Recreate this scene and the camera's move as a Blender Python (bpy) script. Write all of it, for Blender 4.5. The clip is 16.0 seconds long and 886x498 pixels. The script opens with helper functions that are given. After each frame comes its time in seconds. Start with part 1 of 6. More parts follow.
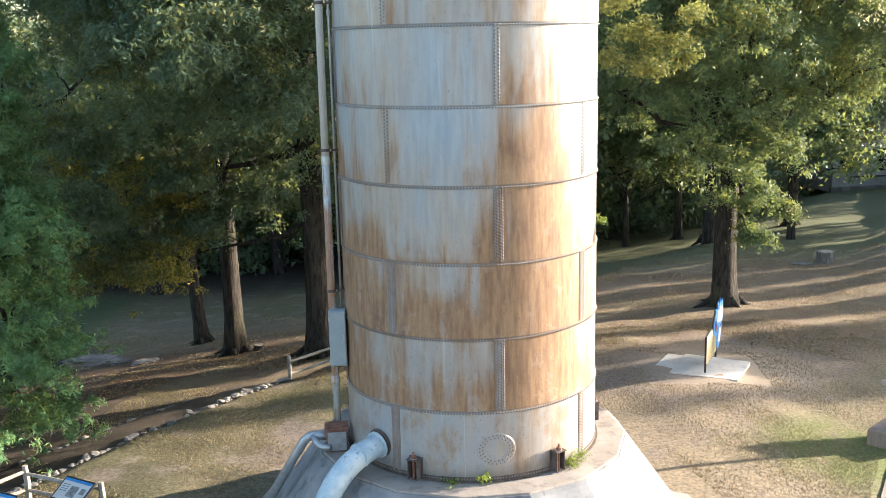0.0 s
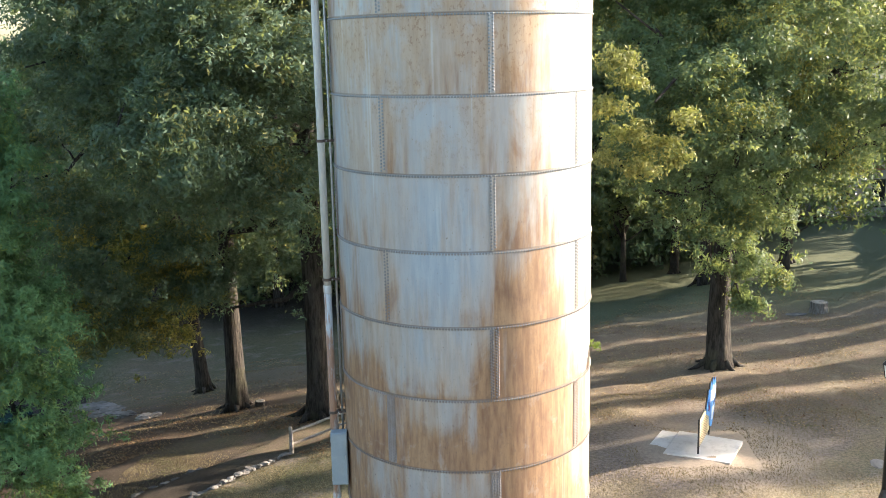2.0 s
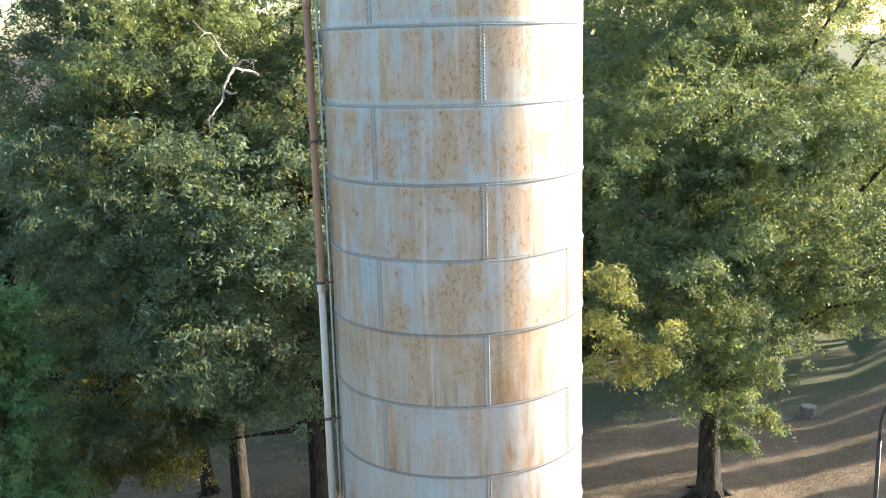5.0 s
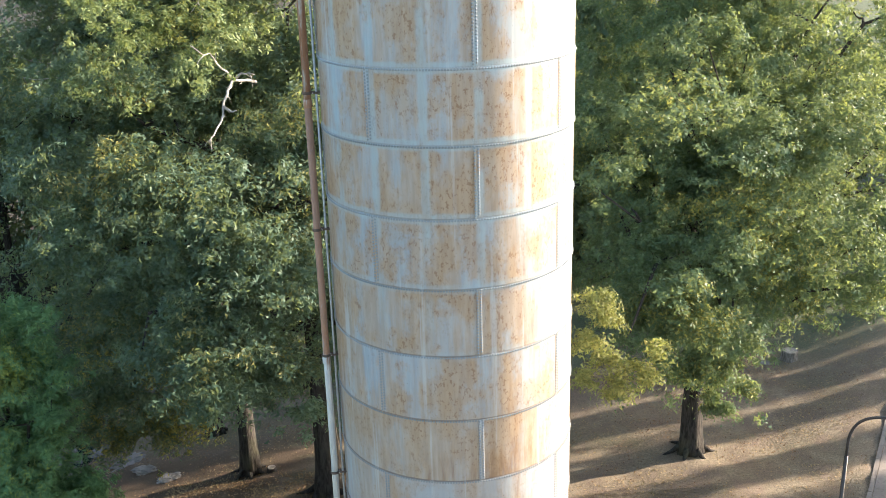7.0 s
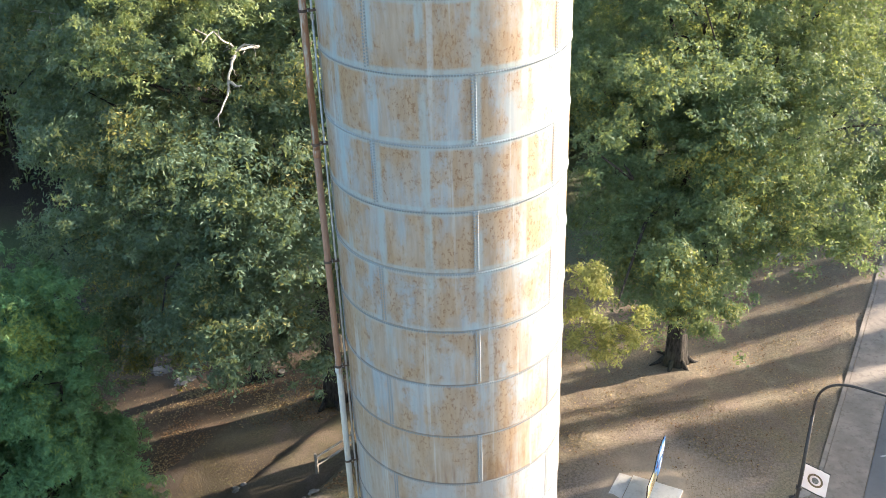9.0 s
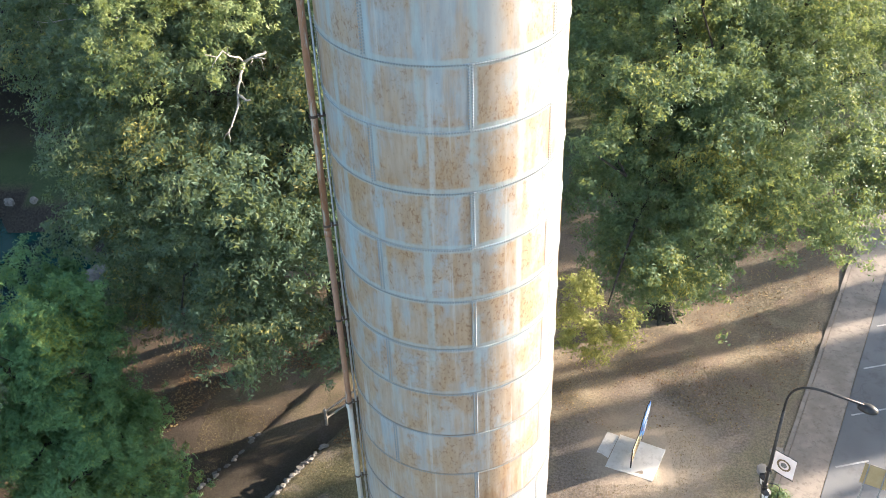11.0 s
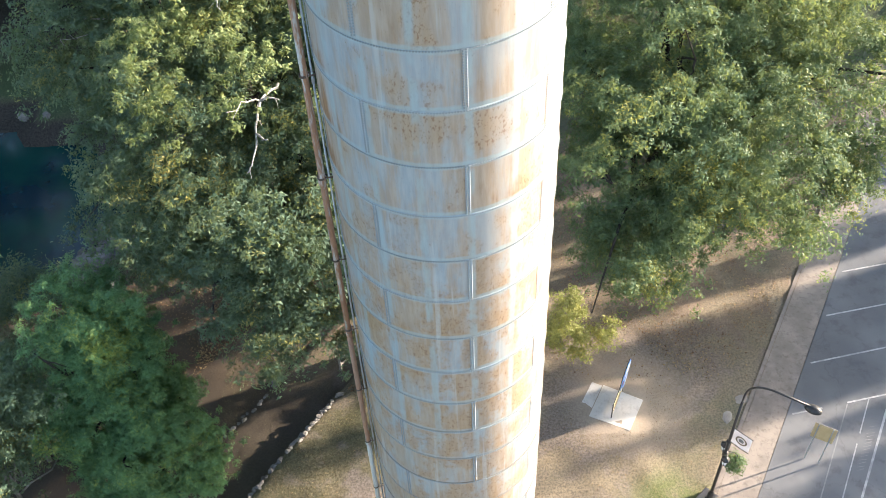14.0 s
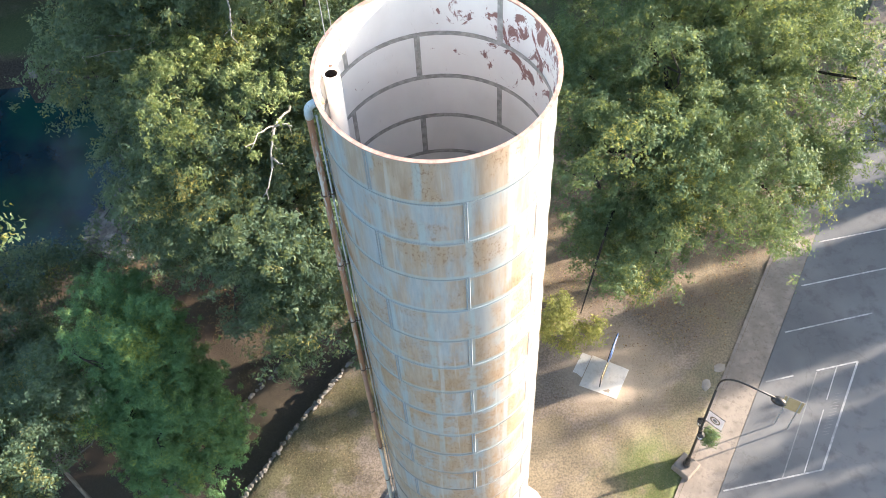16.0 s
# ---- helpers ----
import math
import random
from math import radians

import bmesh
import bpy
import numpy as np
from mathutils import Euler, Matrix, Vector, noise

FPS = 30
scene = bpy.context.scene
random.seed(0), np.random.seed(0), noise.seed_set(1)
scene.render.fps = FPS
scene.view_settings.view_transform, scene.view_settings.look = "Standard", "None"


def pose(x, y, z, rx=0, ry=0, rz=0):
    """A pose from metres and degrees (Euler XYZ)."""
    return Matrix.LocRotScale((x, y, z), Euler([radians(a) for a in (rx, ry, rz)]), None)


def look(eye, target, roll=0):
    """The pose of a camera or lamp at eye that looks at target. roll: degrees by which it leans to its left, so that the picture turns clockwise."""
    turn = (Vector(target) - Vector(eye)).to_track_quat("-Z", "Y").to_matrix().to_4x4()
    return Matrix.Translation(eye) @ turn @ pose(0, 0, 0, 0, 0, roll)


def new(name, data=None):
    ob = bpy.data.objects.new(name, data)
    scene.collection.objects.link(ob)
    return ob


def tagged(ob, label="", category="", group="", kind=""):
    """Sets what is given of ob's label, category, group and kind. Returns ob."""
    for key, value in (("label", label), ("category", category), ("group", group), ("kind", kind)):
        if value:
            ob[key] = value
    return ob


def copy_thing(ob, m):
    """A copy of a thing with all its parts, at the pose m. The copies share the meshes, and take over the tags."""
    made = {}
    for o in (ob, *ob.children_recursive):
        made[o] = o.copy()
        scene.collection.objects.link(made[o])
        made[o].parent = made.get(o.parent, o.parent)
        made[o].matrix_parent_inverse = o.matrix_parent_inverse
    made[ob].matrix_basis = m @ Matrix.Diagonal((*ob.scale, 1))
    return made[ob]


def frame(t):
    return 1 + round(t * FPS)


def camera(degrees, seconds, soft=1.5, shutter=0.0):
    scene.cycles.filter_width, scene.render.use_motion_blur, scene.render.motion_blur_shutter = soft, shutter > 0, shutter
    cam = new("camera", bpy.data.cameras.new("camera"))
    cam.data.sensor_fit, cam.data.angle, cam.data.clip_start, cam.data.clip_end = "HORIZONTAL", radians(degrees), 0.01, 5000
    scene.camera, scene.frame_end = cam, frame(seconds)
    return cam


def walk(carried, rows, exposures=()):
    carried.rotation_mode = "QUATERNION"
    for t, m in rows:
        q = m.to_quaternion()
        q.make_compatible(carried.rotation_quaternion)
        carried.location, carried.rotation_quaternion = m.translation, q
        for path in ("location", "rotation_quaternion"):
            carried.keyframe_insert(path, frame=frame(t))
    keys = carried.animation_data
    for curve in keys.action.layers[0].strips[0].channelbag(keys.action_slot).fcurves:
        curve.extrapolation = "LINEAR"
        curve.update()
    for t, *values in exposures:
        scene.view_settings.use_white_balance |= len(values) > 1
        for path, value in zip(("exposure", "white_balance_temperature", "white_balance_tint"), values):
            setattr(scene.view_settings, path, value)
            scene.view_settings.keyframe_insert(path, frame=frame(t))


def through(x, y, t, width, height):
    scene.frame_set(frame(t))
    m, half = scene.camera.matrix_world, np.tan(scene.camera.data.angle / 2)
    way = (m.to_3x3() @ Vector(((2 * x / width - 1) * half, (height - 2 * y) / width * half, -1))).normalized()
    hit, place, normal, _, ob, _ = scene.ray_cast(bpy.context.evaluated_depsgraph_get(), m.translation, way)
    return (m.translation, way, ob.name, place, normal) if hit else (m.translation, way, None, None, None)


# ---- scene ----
cam = camera(48.0, 16.0, soft=0.8)
PATH = [
    (0, (0.04, 0.156, 11.398), (0.0, 2.113, 10.988), -1.3),
    (0.5, (0.061, 0.134, 11.99), (0.022, 2.091, 11.582), -1.3),
    (1, (0.077, 0.109, 12.66), (0.039, 2.066, 12.253), -1.3),
    (1.5, (0.093, 0.067, 13.372), (0.055, 2.025, 12.966), -1.3),
    (2, (0.116, 0.025, 14.165), (0.078, 1.983, 13.758), -1.3),
    (2.5, (0.147, -0.017, 15.019), (0.109, 1.941, 14.612), -1.3),
    (3, (0.178, -0.077, 15.946), (0.139, 1.881, 15.54), -1.3),
    (3.5, (0.188, -0.107, 16.978), (0.15, 1.852, 16.573), -1.2),
    (4, (0.188, -0.117, 18.106), (0.151, 1.841, 17.7), -1.3),
    (4.5, (0.224, -0.167, 19.284), (0.187, 1.791, 18.879), -1.3),
    (5, (0.235, -0.128, 20.383), (0.201, 1.829, 19.974), -1.5),
    (7.5, (0.336, -0.115, 26.414), (0.306, 1.74, 25.666), -1.73),
    (8, (0.354, -0.068, 27.662), (0.323, 1.751, 26.831), -1.74),
    (8.5, (0.363, 0.03, 28.94), (0.33, 1.812, 28.033), -1.96),
    (9, (0.36, 0.205, 30.178), (0.327, 1.95, 29.202), -2.07),
    (11.5, (0.54, 1.623, 36.9), (0.495, 3.173, 35.637), -2.31),
    (12, (0.534, 2.021, 38.304), (0.49, 3.528, 36.99), -2.61),
    (12.5, (0.549, 2.345, 39.76), (0.504, 3.811, 38.399), -2.67),
    (13, (0.59, 2.765, 41.183), (0.544, 4.186, 39.777), -2.83),
    (13.5, (0.621, 3.166, 42.638), (0.574, 4.543, 41.188), -2.98),
    (14, (0.663, 3.571, 44.089), (0.615, 4.903, 42.597), -3.13),
    (14.5, (0.683, 3.919, 45.581), (0.634, 5.209, 44.053), -3.39),
    (15, (0.708, 4.347, 47.023), (0.659, 5.592, 45.459), -3.54),
    (15.5, (0.749, 4.769, 48.521), (0.698, 5.97, 46.923), -3.8),
    (16, (0.772, 5.246, 50.012), (0.72, 6.402, 48.381), -3.95),
]
EXPOSURE = 2.4
walk(cam, [(t, look(eye, target, roll)) for t, eye, target, roll in PATH], [(0, EXPOSURE), (16, EXPOSURE)])

# ---- world, sun, exposure ----
SUN_AZ, SUN_EL = 18.5, 16.0          # degrees anticlockwise from +x, and above the horizon
sun_way = Vector((math.cos(radians(SUN_AZ)) * math.cos(radians(SUN_EL)), math.sin(radians(SUN_AZ)) * math.cos(radians(SUN_EL)), math.sin(radians(SUN_EL))))
world = bpy.data.worlds.new("evening_sky")
scene.world = world
world.use_nodes = True
wt = world.node_tree
sky = wt.nodes.new("ShaderNodeTexSky")
sky.sky_type = "NISHITA"
sky.sun_disc = False
sky.sun_elevation = radians(SUN_EL)
sky.sun_rotation = radians(90 - SUN_AZ)
sky.air_density, sky.dust_density = 1.0, 1.5
wt.links.new(sky.outputs[0], wt.nodes["Background"].inputs[0])
wt.nodes["Background"].inputs[1].default_value = 0.118
sun = new("sun", bpy.data.lights.new("sun", "SUN"))
sun.data.energy, sun.data.angle, sun.data.color = 5.0, radians(0.6), (1.0, 0.85, 0.69)
sun.matrix_world = look(sun_way * 100, (0, 0, 0))

# ---- numbers of the place ----
TX, TY, TR = 0.17, 21.47, 2.745      # the standpipe's axis and radius
SEAM0, COURSE, RIM = 4.2, 1.5, 34.2
LOT_Z, POOL_Z = 0.3, -9.4


def ease(a, b, v):
    t = np.clip((v - a) / (b - a), 0, 1)
    return t * t * (3 - 2 * t)


def ground_z(x, y):
    """Height of the ground."""
    x, y = np.asarray(x, float), np.asarray(y, float)
    d = (x + 7.75) * -0.833 + (y - 30.7) * 0.553          # across the stone terrace wall, downhill
    u = (x - 15.1) * 0.88 - (y - 32.2) * 0.47             # across the sidewalk, towards the car park
    z = 0.75 - 0.07 * np.clip(y - 32, 0, 50)
    edge = ease(-5.5, -0.3, u)                            # the lawn meets the kerb
    z = z * (1 - edge) + (LOT_Z + 0.03) * edge
    fall = np.interp(d, (-11, -4.5, 0, 0.45, 3.7, 4.1, 11.5, 18.3, 23, 30, 60), (0, -0.25, -0.7, -1.35, -1.75, -2.0, -2.8, -4.0, -4.9, -5.3, -5.6))
    z = z + fall
    e = np.hypot((x + 38) / 13.6, (y - 54.0) / 11.2)
    e = e + 0.06 * np.sin(x * 0.9 + 1) + 0.05 * np.sin(y * 0.8)
    z = z + (np.minimum(z, -11.0) - z) * ease(1.22, 0.92, e)
    lot = ease(0.06, 0.3, u)
    z = z * (1 - lot) + (LOT_Z - 0.25) * lot * (u < 42) + z * lot * (u >= 42)
    bump = 0.05 * np.sin(x * 0.71 + 0.3 * y) + 0.04 * np.sin(y * 0.93 - 0.4 * x + 2) + 0.025 * np.sin(x * 2.3 + 1.3 * np.sin(y * 1.1)) + 0.02 * np.sin(y * 2.9 + x)
    return z + bump * (1 - edge) * (1 - lot) * ease(3.5, 7, np.hypot(x - TX, y - TY))


def gz(x, y):
    return float(ground_z(x, y))


# ---- node helpers and materials ----
class Nodes:
    def __init__(self, name):
        self.mat = bpy.data.materials.new(name)
        self.mat.use_nodes = True
        self.t = self.mat.node_tree
        self.bsdf = self.t.nodes["Principled BSDF"]
        self.out = self.t.nodes["Material Output"]

    def put(self, socket, value):
        if isinstance(value, bpy.types.NodeSocket):
            self.t.links.new(value, socket)
        elif value is not None:
            if isinstance(value, tuple) and len(value) == 3 and socket.type == "RGBA":
                value = (*value, 1)
            socket.default_value = value

    def math(self, op, a, b=None, c=None, clamp=False):
        n = self.t.nodes.new("ShaderNodeMath")
        n.operation, n.use_clamp = op, clamp
        for i, v in enumerate((a, b, c)):
            if v is not None:
                self.put(n.inputs[i], v)
        return n.outputs[0]

    def mix(self, fac, a, b, kind="MIX"):
        n = self.t.nodes.new("ShaderNodeMix")
        n.data_type, n.blend_type = "RGBA", kind
        self.put(n.inputs[0], fac)
        self.put(n.inputs[6], a)
        self.put(n.inputs[7], b)
        return n.outputs[2]

    def position(self):
        return self.t.nodes.new("ShaderNodeNewGeometry").outputs["Position"]

    def island(self):
        return self.t.nodes.new("ShaderNodeNewGeometry").outputs["Random Per Island"]

    def own(self):
        return self.t.nodes.new("ShaderNodeObjectInfo").outputs["Random"]

    def xyz(self, v):
        n = self.t.nodes.new("ShaderNodeSeparateXYZ")
        self.put(n.inputs[0], v)
        return n.outputs[0], n.outputs[1], n.outputs[2]

    def vec(self, x, y, z):
        n = self.t.nodes.new("ShaderNodeCombineXYZ")
        for i, v in enumerate((x, y, z)):
            self.put(n.inputs[i], v)
        return n.outputs[0]

    def scaled(self, v, s):
        n = self.t.nodes.new("ShaderNodeVectorMath")
        n.operation = "MULTIPLY"
        self.put(n.inputs[0], v)
        n.inputs[1].default_value = s
        return n.outputs[0]

    def noise(self, v, scale, detail=4, rough=0.55, distort=0.0):
        n = self.t.nodes.new("ShaderNodeTexNoise")
        self.put(n.inputs["Vector"], v)
        n.inputs["Scale"].default_value, n.inputs["Detail"].default_value = scale, detail
        n.inputs["Roughness"].default_value, n.inputs["Distortion"].default_value = rough, distort
        return n.outputs[0]

    def step(self, v, a, b):
        """0 below a, 1 above b, smooth between."""
        n = self.t.nodes.new("ShaderNodeMapRange")
        n.interpolation_type = "SMOOTHSTEP"
        self.put(n.inputs[0], v)
        self.put(n.inputs[1], a)
        self.put(n.inputs[2], b)
        return n.outputs[0]

    def near(self, v, centre, radius, soft):
        """1 within radius of a place on plan, 0 beyond radius + soft."""
        n = self.t.nodes.new("ShaderNodeVectorMath")
        n.operation = "DISTANCE"
        self.put(n.inputs[0], self.scaled(v, (1, 1, 0)))
        n.inputs[1].default_value = (*centre, 0)
        return self.step(n.outputs["Value"], radius + soft, radius)

    def bump(self, height, distance, strength=1.0):
        n = self.t.nodes.new("ShaderNodeBump")
        n.inputs["Strength"].default_value, n.inputs["Distance"].default_value = strength, distance
        self.put(n.inputs["Height"], height)
        self.put(self.bsdf.inputs["Normal"], n.outputs[0])

    def done(self, colour, rough=0.7, metal=0.0, spec=0.4):
        self.put(self.bsdf.inputs["Base Color"], colour)
        self.put(self.bsdf.inputs["Roughness"], rough)
        self.put(self.bsdf.inputs["Metallic"], metal)
        self.put(self.bsdf.inputs["Specular IOR Level"], spec)
        return self.mat


def plain(name, a, b, scale=6.0, rough=0.6, metal=0.0, bump=0.003, fine=40.0, spec=0.4):
    """Two tones mottled at two scales with a fine relief."""
    n = Nodes(name)
    p = n.position()
    broad, grain = n.noise(p, scale, 5), n.noise(p, fine, 3)
    f = n.math("ADD", n.math("MULTIPLY", n.step(broad, 0.35, 0.65), 0.7), n.math("MULTIPLY", n.step(grain, 0.3, 0.7), 0.3))
    n.bump(grain, bump)
    return n.done(n.mix(f, a, b), rough, metal, spec)


def shell_paint():
    """Weathered pale blue-grey paint on riveted steel: chalky tan film, rust runs, blue touched-up seams."""
    n = Nodes("weathered_tank_paint")
    p = n.position()
    x, y, z = n.xyz(p)
    ang = n.math("ARCTAN2", n.math("SUBTRACT", y, TY), n.math("SUBTRACT", x, TX))
    u = n.math("MULTIPLY", ang, TR)
    rnd = n.own()
    shift = n.math("MULTIPLY", rnd, 40.0)
    uv = n.vec(u, z, 0)
    uvr = n.vec(n.math("ADD", u, shift), z, shift)
    streak = n.noise(n.scaled(uvr, (2.2, 0.16, 1)), 1.0, 6, 0.62)
    broad = n.noise(n.scaled(uv, (0.55, 0.12, 1)), 1.0, 4, 0.55, 0.4)
    patch = n.noise(n.scaled(uvr, (1.2, 0.42, 1)), 1.0, 6, 0.65, 0.5)
    blotch = n.noise(n.scaled(uvr, (1.1, 0.36, 1)), 1.0, 6, 0.62, 0.6)
    fine = n.noise(n.scaled(uv, (9.0, 1.1, 1)), 1.0, 5, 0.6)
    speck = n.noise(n.scaled(uvr, (13.0, 7.0, 1)), 1.0, 6, 0.75)
    grain = n.noise(uv, 38.0, 3)
    low = n.step(z, 12.5, 5.0)                      # rustier towards the foot
    high = n.step(z, 14.0, 22.0)
    # paint: pale blue to grey, then a tan chalky film in runs
    blue = n.mix(n.step(fine, 0.3, 0.7), (0.225, 0.298, 0.360), (0.315, 0.372, 0.420))
    blue = n.mix(n.math("MULTIPLY", n.step(broad, 0.35, 0.65), 0.7), blue, (0.325, 0.33, 0.33))
    blue = n.mix(n.math("MULTIPLY", low, 0.6), blue, (0.25, 0.245, 0.25))
    film_mask = n.math("ADD", n.math("MULTIPLY", streak, 0.55), n.math("MULTIPLY", patch, 0.45))
    film = n.step(n.math("ADD", film_mask, n.math("MULTIPLY", rnd, 0.09)), 0.47, 0.62)
    tan = n.mix(n.step(fine, 0.35, 0.7), (0.305, 0.245, 0.185), (0.37, 0.31, 0.25))
    c = n.mix(n.math("MULTIPLY", film, n.math("ADD", 0.52, n.math("MULTIPLY", n.step(z, 10.0, 15.0), 0.28))), blue, tan)
    # orange-brown rust: heavy on the lower courses and on the weather side, thin runs above
    side = n.math("MULTIPLY", n.step(ang, radians(-88), radians(-62)), n.step(ang, radians(-36), radians(-52)))
    edge = n.step(ang, radians(-135), radians(-160))
    course = n.math("FRACT", n.math("DIVIDE", n.math("SUBTRACT", z, SEAM0 - 15.0), COURSE))
    under = n.math("MULTIPLY", n.step(course, 0.75, 0.1), 0.05)
    belt = n.math("MULTIPLY", n.step(z, 5.6, 5.75), n.step(z, 7.35, 7.1))      # the rustiest course
    lee = n.math("MULTIPLY", n.step(ang, radians(-79.5), radians(-77)), n.step(ang, radians(-40), radians(-50)))
    side = n.math("MAXIMUM", n.math("MULTIPLY", side, 0.75), n.math("MULTIPLY", lee, n.math("MULTIPLY", n.step(z, 12.0, 8.5), n.step(z, 4.1, 4.3))))
    want = n.math("ADD", n.math("ADD", n.math("MULTIPLY", low, 0.13), n.math("MULTIPLY", n.math("MULTIPLY", side, n.step(z, 25.0, 8.0)), 0.16)),
                  n.math("ADD", n.math("ADD", n.math("MULTIPLY", edge, 0.08), under), n.math("MULTIPLY", belt, 0.07)))
    rust_at = n.math("ADD", n.math("ADD", n.math("ADD", n.math("MULTIPLY", streak, 0.32), n.math("MULTIPLY", broad, 0.28)), n.math("MULTIPLY", blotch, 0.40)), want)
    foot = n.step(z, 4.25, 4.15)
    rust_at = n.math("SUBTRACT", rust_at, n.math("MULTIPLY", foot, 0.15))
    rust = n.step(rust_at, 0.585, 0.715)
    rust_col = n.mix(n.step(fine, 0.3, 0.7), (0.150, 0.066, 0.025), (0.290, 0.162, 0.070))
    rust_col = n.mix(n.math("MULTIPLY", n.step(patch, 0.50, 0.72), 0.7), rust_col, (0.33, 0.205, 0.11))
    mott = n.noise(n.scaled(uvr, (11.0, 6.0, 1)), 1.0, 5, 0.7)
    rust_col = n.mix(n.math("MULTIPLY", n.step(mott, 0.5, 0.65), 0.35), rust_col, (0.12, 0.055, 0.03))
    halo = n.step(rust_at, 0.47, 0.63)               # a thin tan film round the rust
    c = n.mix(n.math("MULTIPLY", halo, 0.33), c, n.mix(n.step(fine, 0.3, 0.7), (0.27, 0.185, 0.115), (0.36, 0.275, 0.195)))
    c = n.mix(n.math("MULTIPLY", rust, 0.86), c, rust_col)
    # chalky crust and dark pitting on the lowest courses
    crust = n.math("MULTIPLY", n.math("MULTIPLY", n.step(n.noise(n.scaled(uvr, (2.4, 2.0, 1)), 1.0, 7, 0.7, 0.4), 0.56, 0.63), low), 0.18)
    c = n.mix(crust, c, (0.40, 0.39, 0.37))
    pock = n.math("MULTIPLY", n.math("MULTIPLY", n.step(n.noise(n.scaled(uv, (19.0, 13.0, 1)), 1.0, 4, 0.75), 0.60, 0.67), low), 0.6)
    c = n.mix(pock, c, (0.075, 0.055, 0.045))
    # the foot: tan and rusty stains, and dirt splashed up from the slab
    dirt = n.noise(n.scaled(uvr, (2.2, 1.0, 1)), 1.0, 6, 0.7, 0.5)
    c = n.mix(n.math("MULTIPLY", n.math("MULTIPLY", n.step(dirt, 0.48, 0.66), foot), 0.7), c, n.mix(n.step(fine, 0.3, 0.7), (0.20, 0.125, 0.075), (0.29, 0.21, 0.14)))
    splash = n.step(n.math("ADD", z, n.math("MULTIPLY", n.math("SUBTRACT", dirt, 0.5), 0.9)), 3.15, 2.78)
    c = n.mix(n.math("MULTIPLY", splash, 0.65), c, (0.11, 0.095, 0.08))
    # flaked spots of bare dark rust, in groups, on the upper courses
    group = n.step(n.noise(n.scaled(uvr, (0.8, 0.6, 1)), 1.0, 2), 0.5, 0.62)
    spots = n.math("MULTIPLY", n.math("MULTIPLY", n.step(speck, 0.52, 0.60), group), high)
    c = n.mix(n.math("MULTIPLY", n.math("MULTIPLY", group, high), 0.45), c, (0.33, 0.24, 0.15))
    c = n.mix(n.math("MULTIPLY", spots, 0.65), c, (0.17, 0.085, 0.04))
    pits = n.math("MULTIPLY", n.step(n.noise(n.scaled(uv, (16.0, 9.0, 1)), 1.0, 4, 0.7), 0.64, 0.70), 0.7)
    c = n.mix(pits, c, (0.15, 0.10, 0.07))
    # the courses at mid-height: ochre stain inside the plates, with many rust pits
    zone = n.math("MULTIPLY", n.step(z, 9.5, 16.0), n.step(z, 29.0, 24.0))
    stain = n.math("MULTIPLY", zone, n.step(n.noise(n.scaled(uvr, (1.3, 0.8, 1)), 1.0, 5, 0.65), 0.42, 0.58))
    c = n.mix(n.math("MULTIPLY", stain, 0.68), c, n.mix(n.step(fine, 0.3, 0.7), (0.29, 0.185, 0.10), (0.355, 0.26, 0.165)))
    freck = n.math("MULTIPLY", n.step(n.noise(n.scaled(uvr, (13.0, 8.0, 1)), 1.0, 5, 0.75), 0.53, 0.60), stain)
    c = n.mix(n.math("MULTIPLY", freck, 0.65), c, (0.17, 0.09, 0.045))
    # lighter blue paint brushed along the seams of the upper courses
    gap = n.math("ABSOLUTE", n.math("SUBTRACT", n.math("FRACT", n.math("ADD", course, 0.5)), 0.5))
    wob = n.math("MULTIPLY", n.noise(n.scaled(uv, (2.5, 4.0, 1)), 1.0, 5, 0.65), 0.085)
    ring = n.step(n.math("SUBTRACT", gap, wob), 0.055, 0.0)
    lane = n.math("ABSOLUTE", n.math("SUBTRACT", n.math("FRACT", n.math("DIVIDE", n.math("ADD", ang, radians(124 + 360)), radians(22.6))), 0.5))
    stripe = n.math("MULTIPLY", n.step(n.math("SUBTRACT", n.math("SUBTRACT", 0.5, lane), wob), 0.075, 0.005), n.step(n.noise(n.scaled(uv, (0.8, 0.9, 1)), 1.0, 3), 0.34, 0.52))
    touch = n.math("MULTIPLY", n.math("MAXIMUM", ring, stripe), n.step(z, 14.0, 21.0))
    c = n.mix(n.math("MULTIPLY", touch, n.math("ADD", 0.14, n.math("MULTIPLY", fine, 0.80))), c, (0.28, 0.40, 0.46))
    # thin dark line at the lower seams: the laps' shadow, painted in
    lap_shade = n.math("MULTIPLY", n.math("MULTIPLY", n.step(gap, 0.016, 0.006), n.step(z, 27.0, 13.0)), n.math("ADD", 0.35, n.math("MULTIPLY", fine, 0.5)))
    c = n.mix(lap_shade, c, (0.10, 0.085, 0.075))
    # pale drips of old lime
    drip = n.math("MULTIPLY", n.step(n.noise(n.scaled(uv, (3.0, 0.10, 1)), 1.0, 4, 0.6), 0.60, 0.70), n.math("SUBTRACT", 1.0, n.math("MULTIPLY", rust, 0.6)))
    c = n.mix(n.math("MULTIPLY", drip, 0.42), c, (0.44, 0.49, 0.52))
    n.bump(n.math("ADD", n.math("MULTIPLY", grain, 0.4), n.math("MULTIPLY", fine, 0.6)), 0.0025)
    return n.done(c, n.math("ADD", 0.40, n.math("MULTIPLY", rust, 0.28)), 0.0, 0.55)


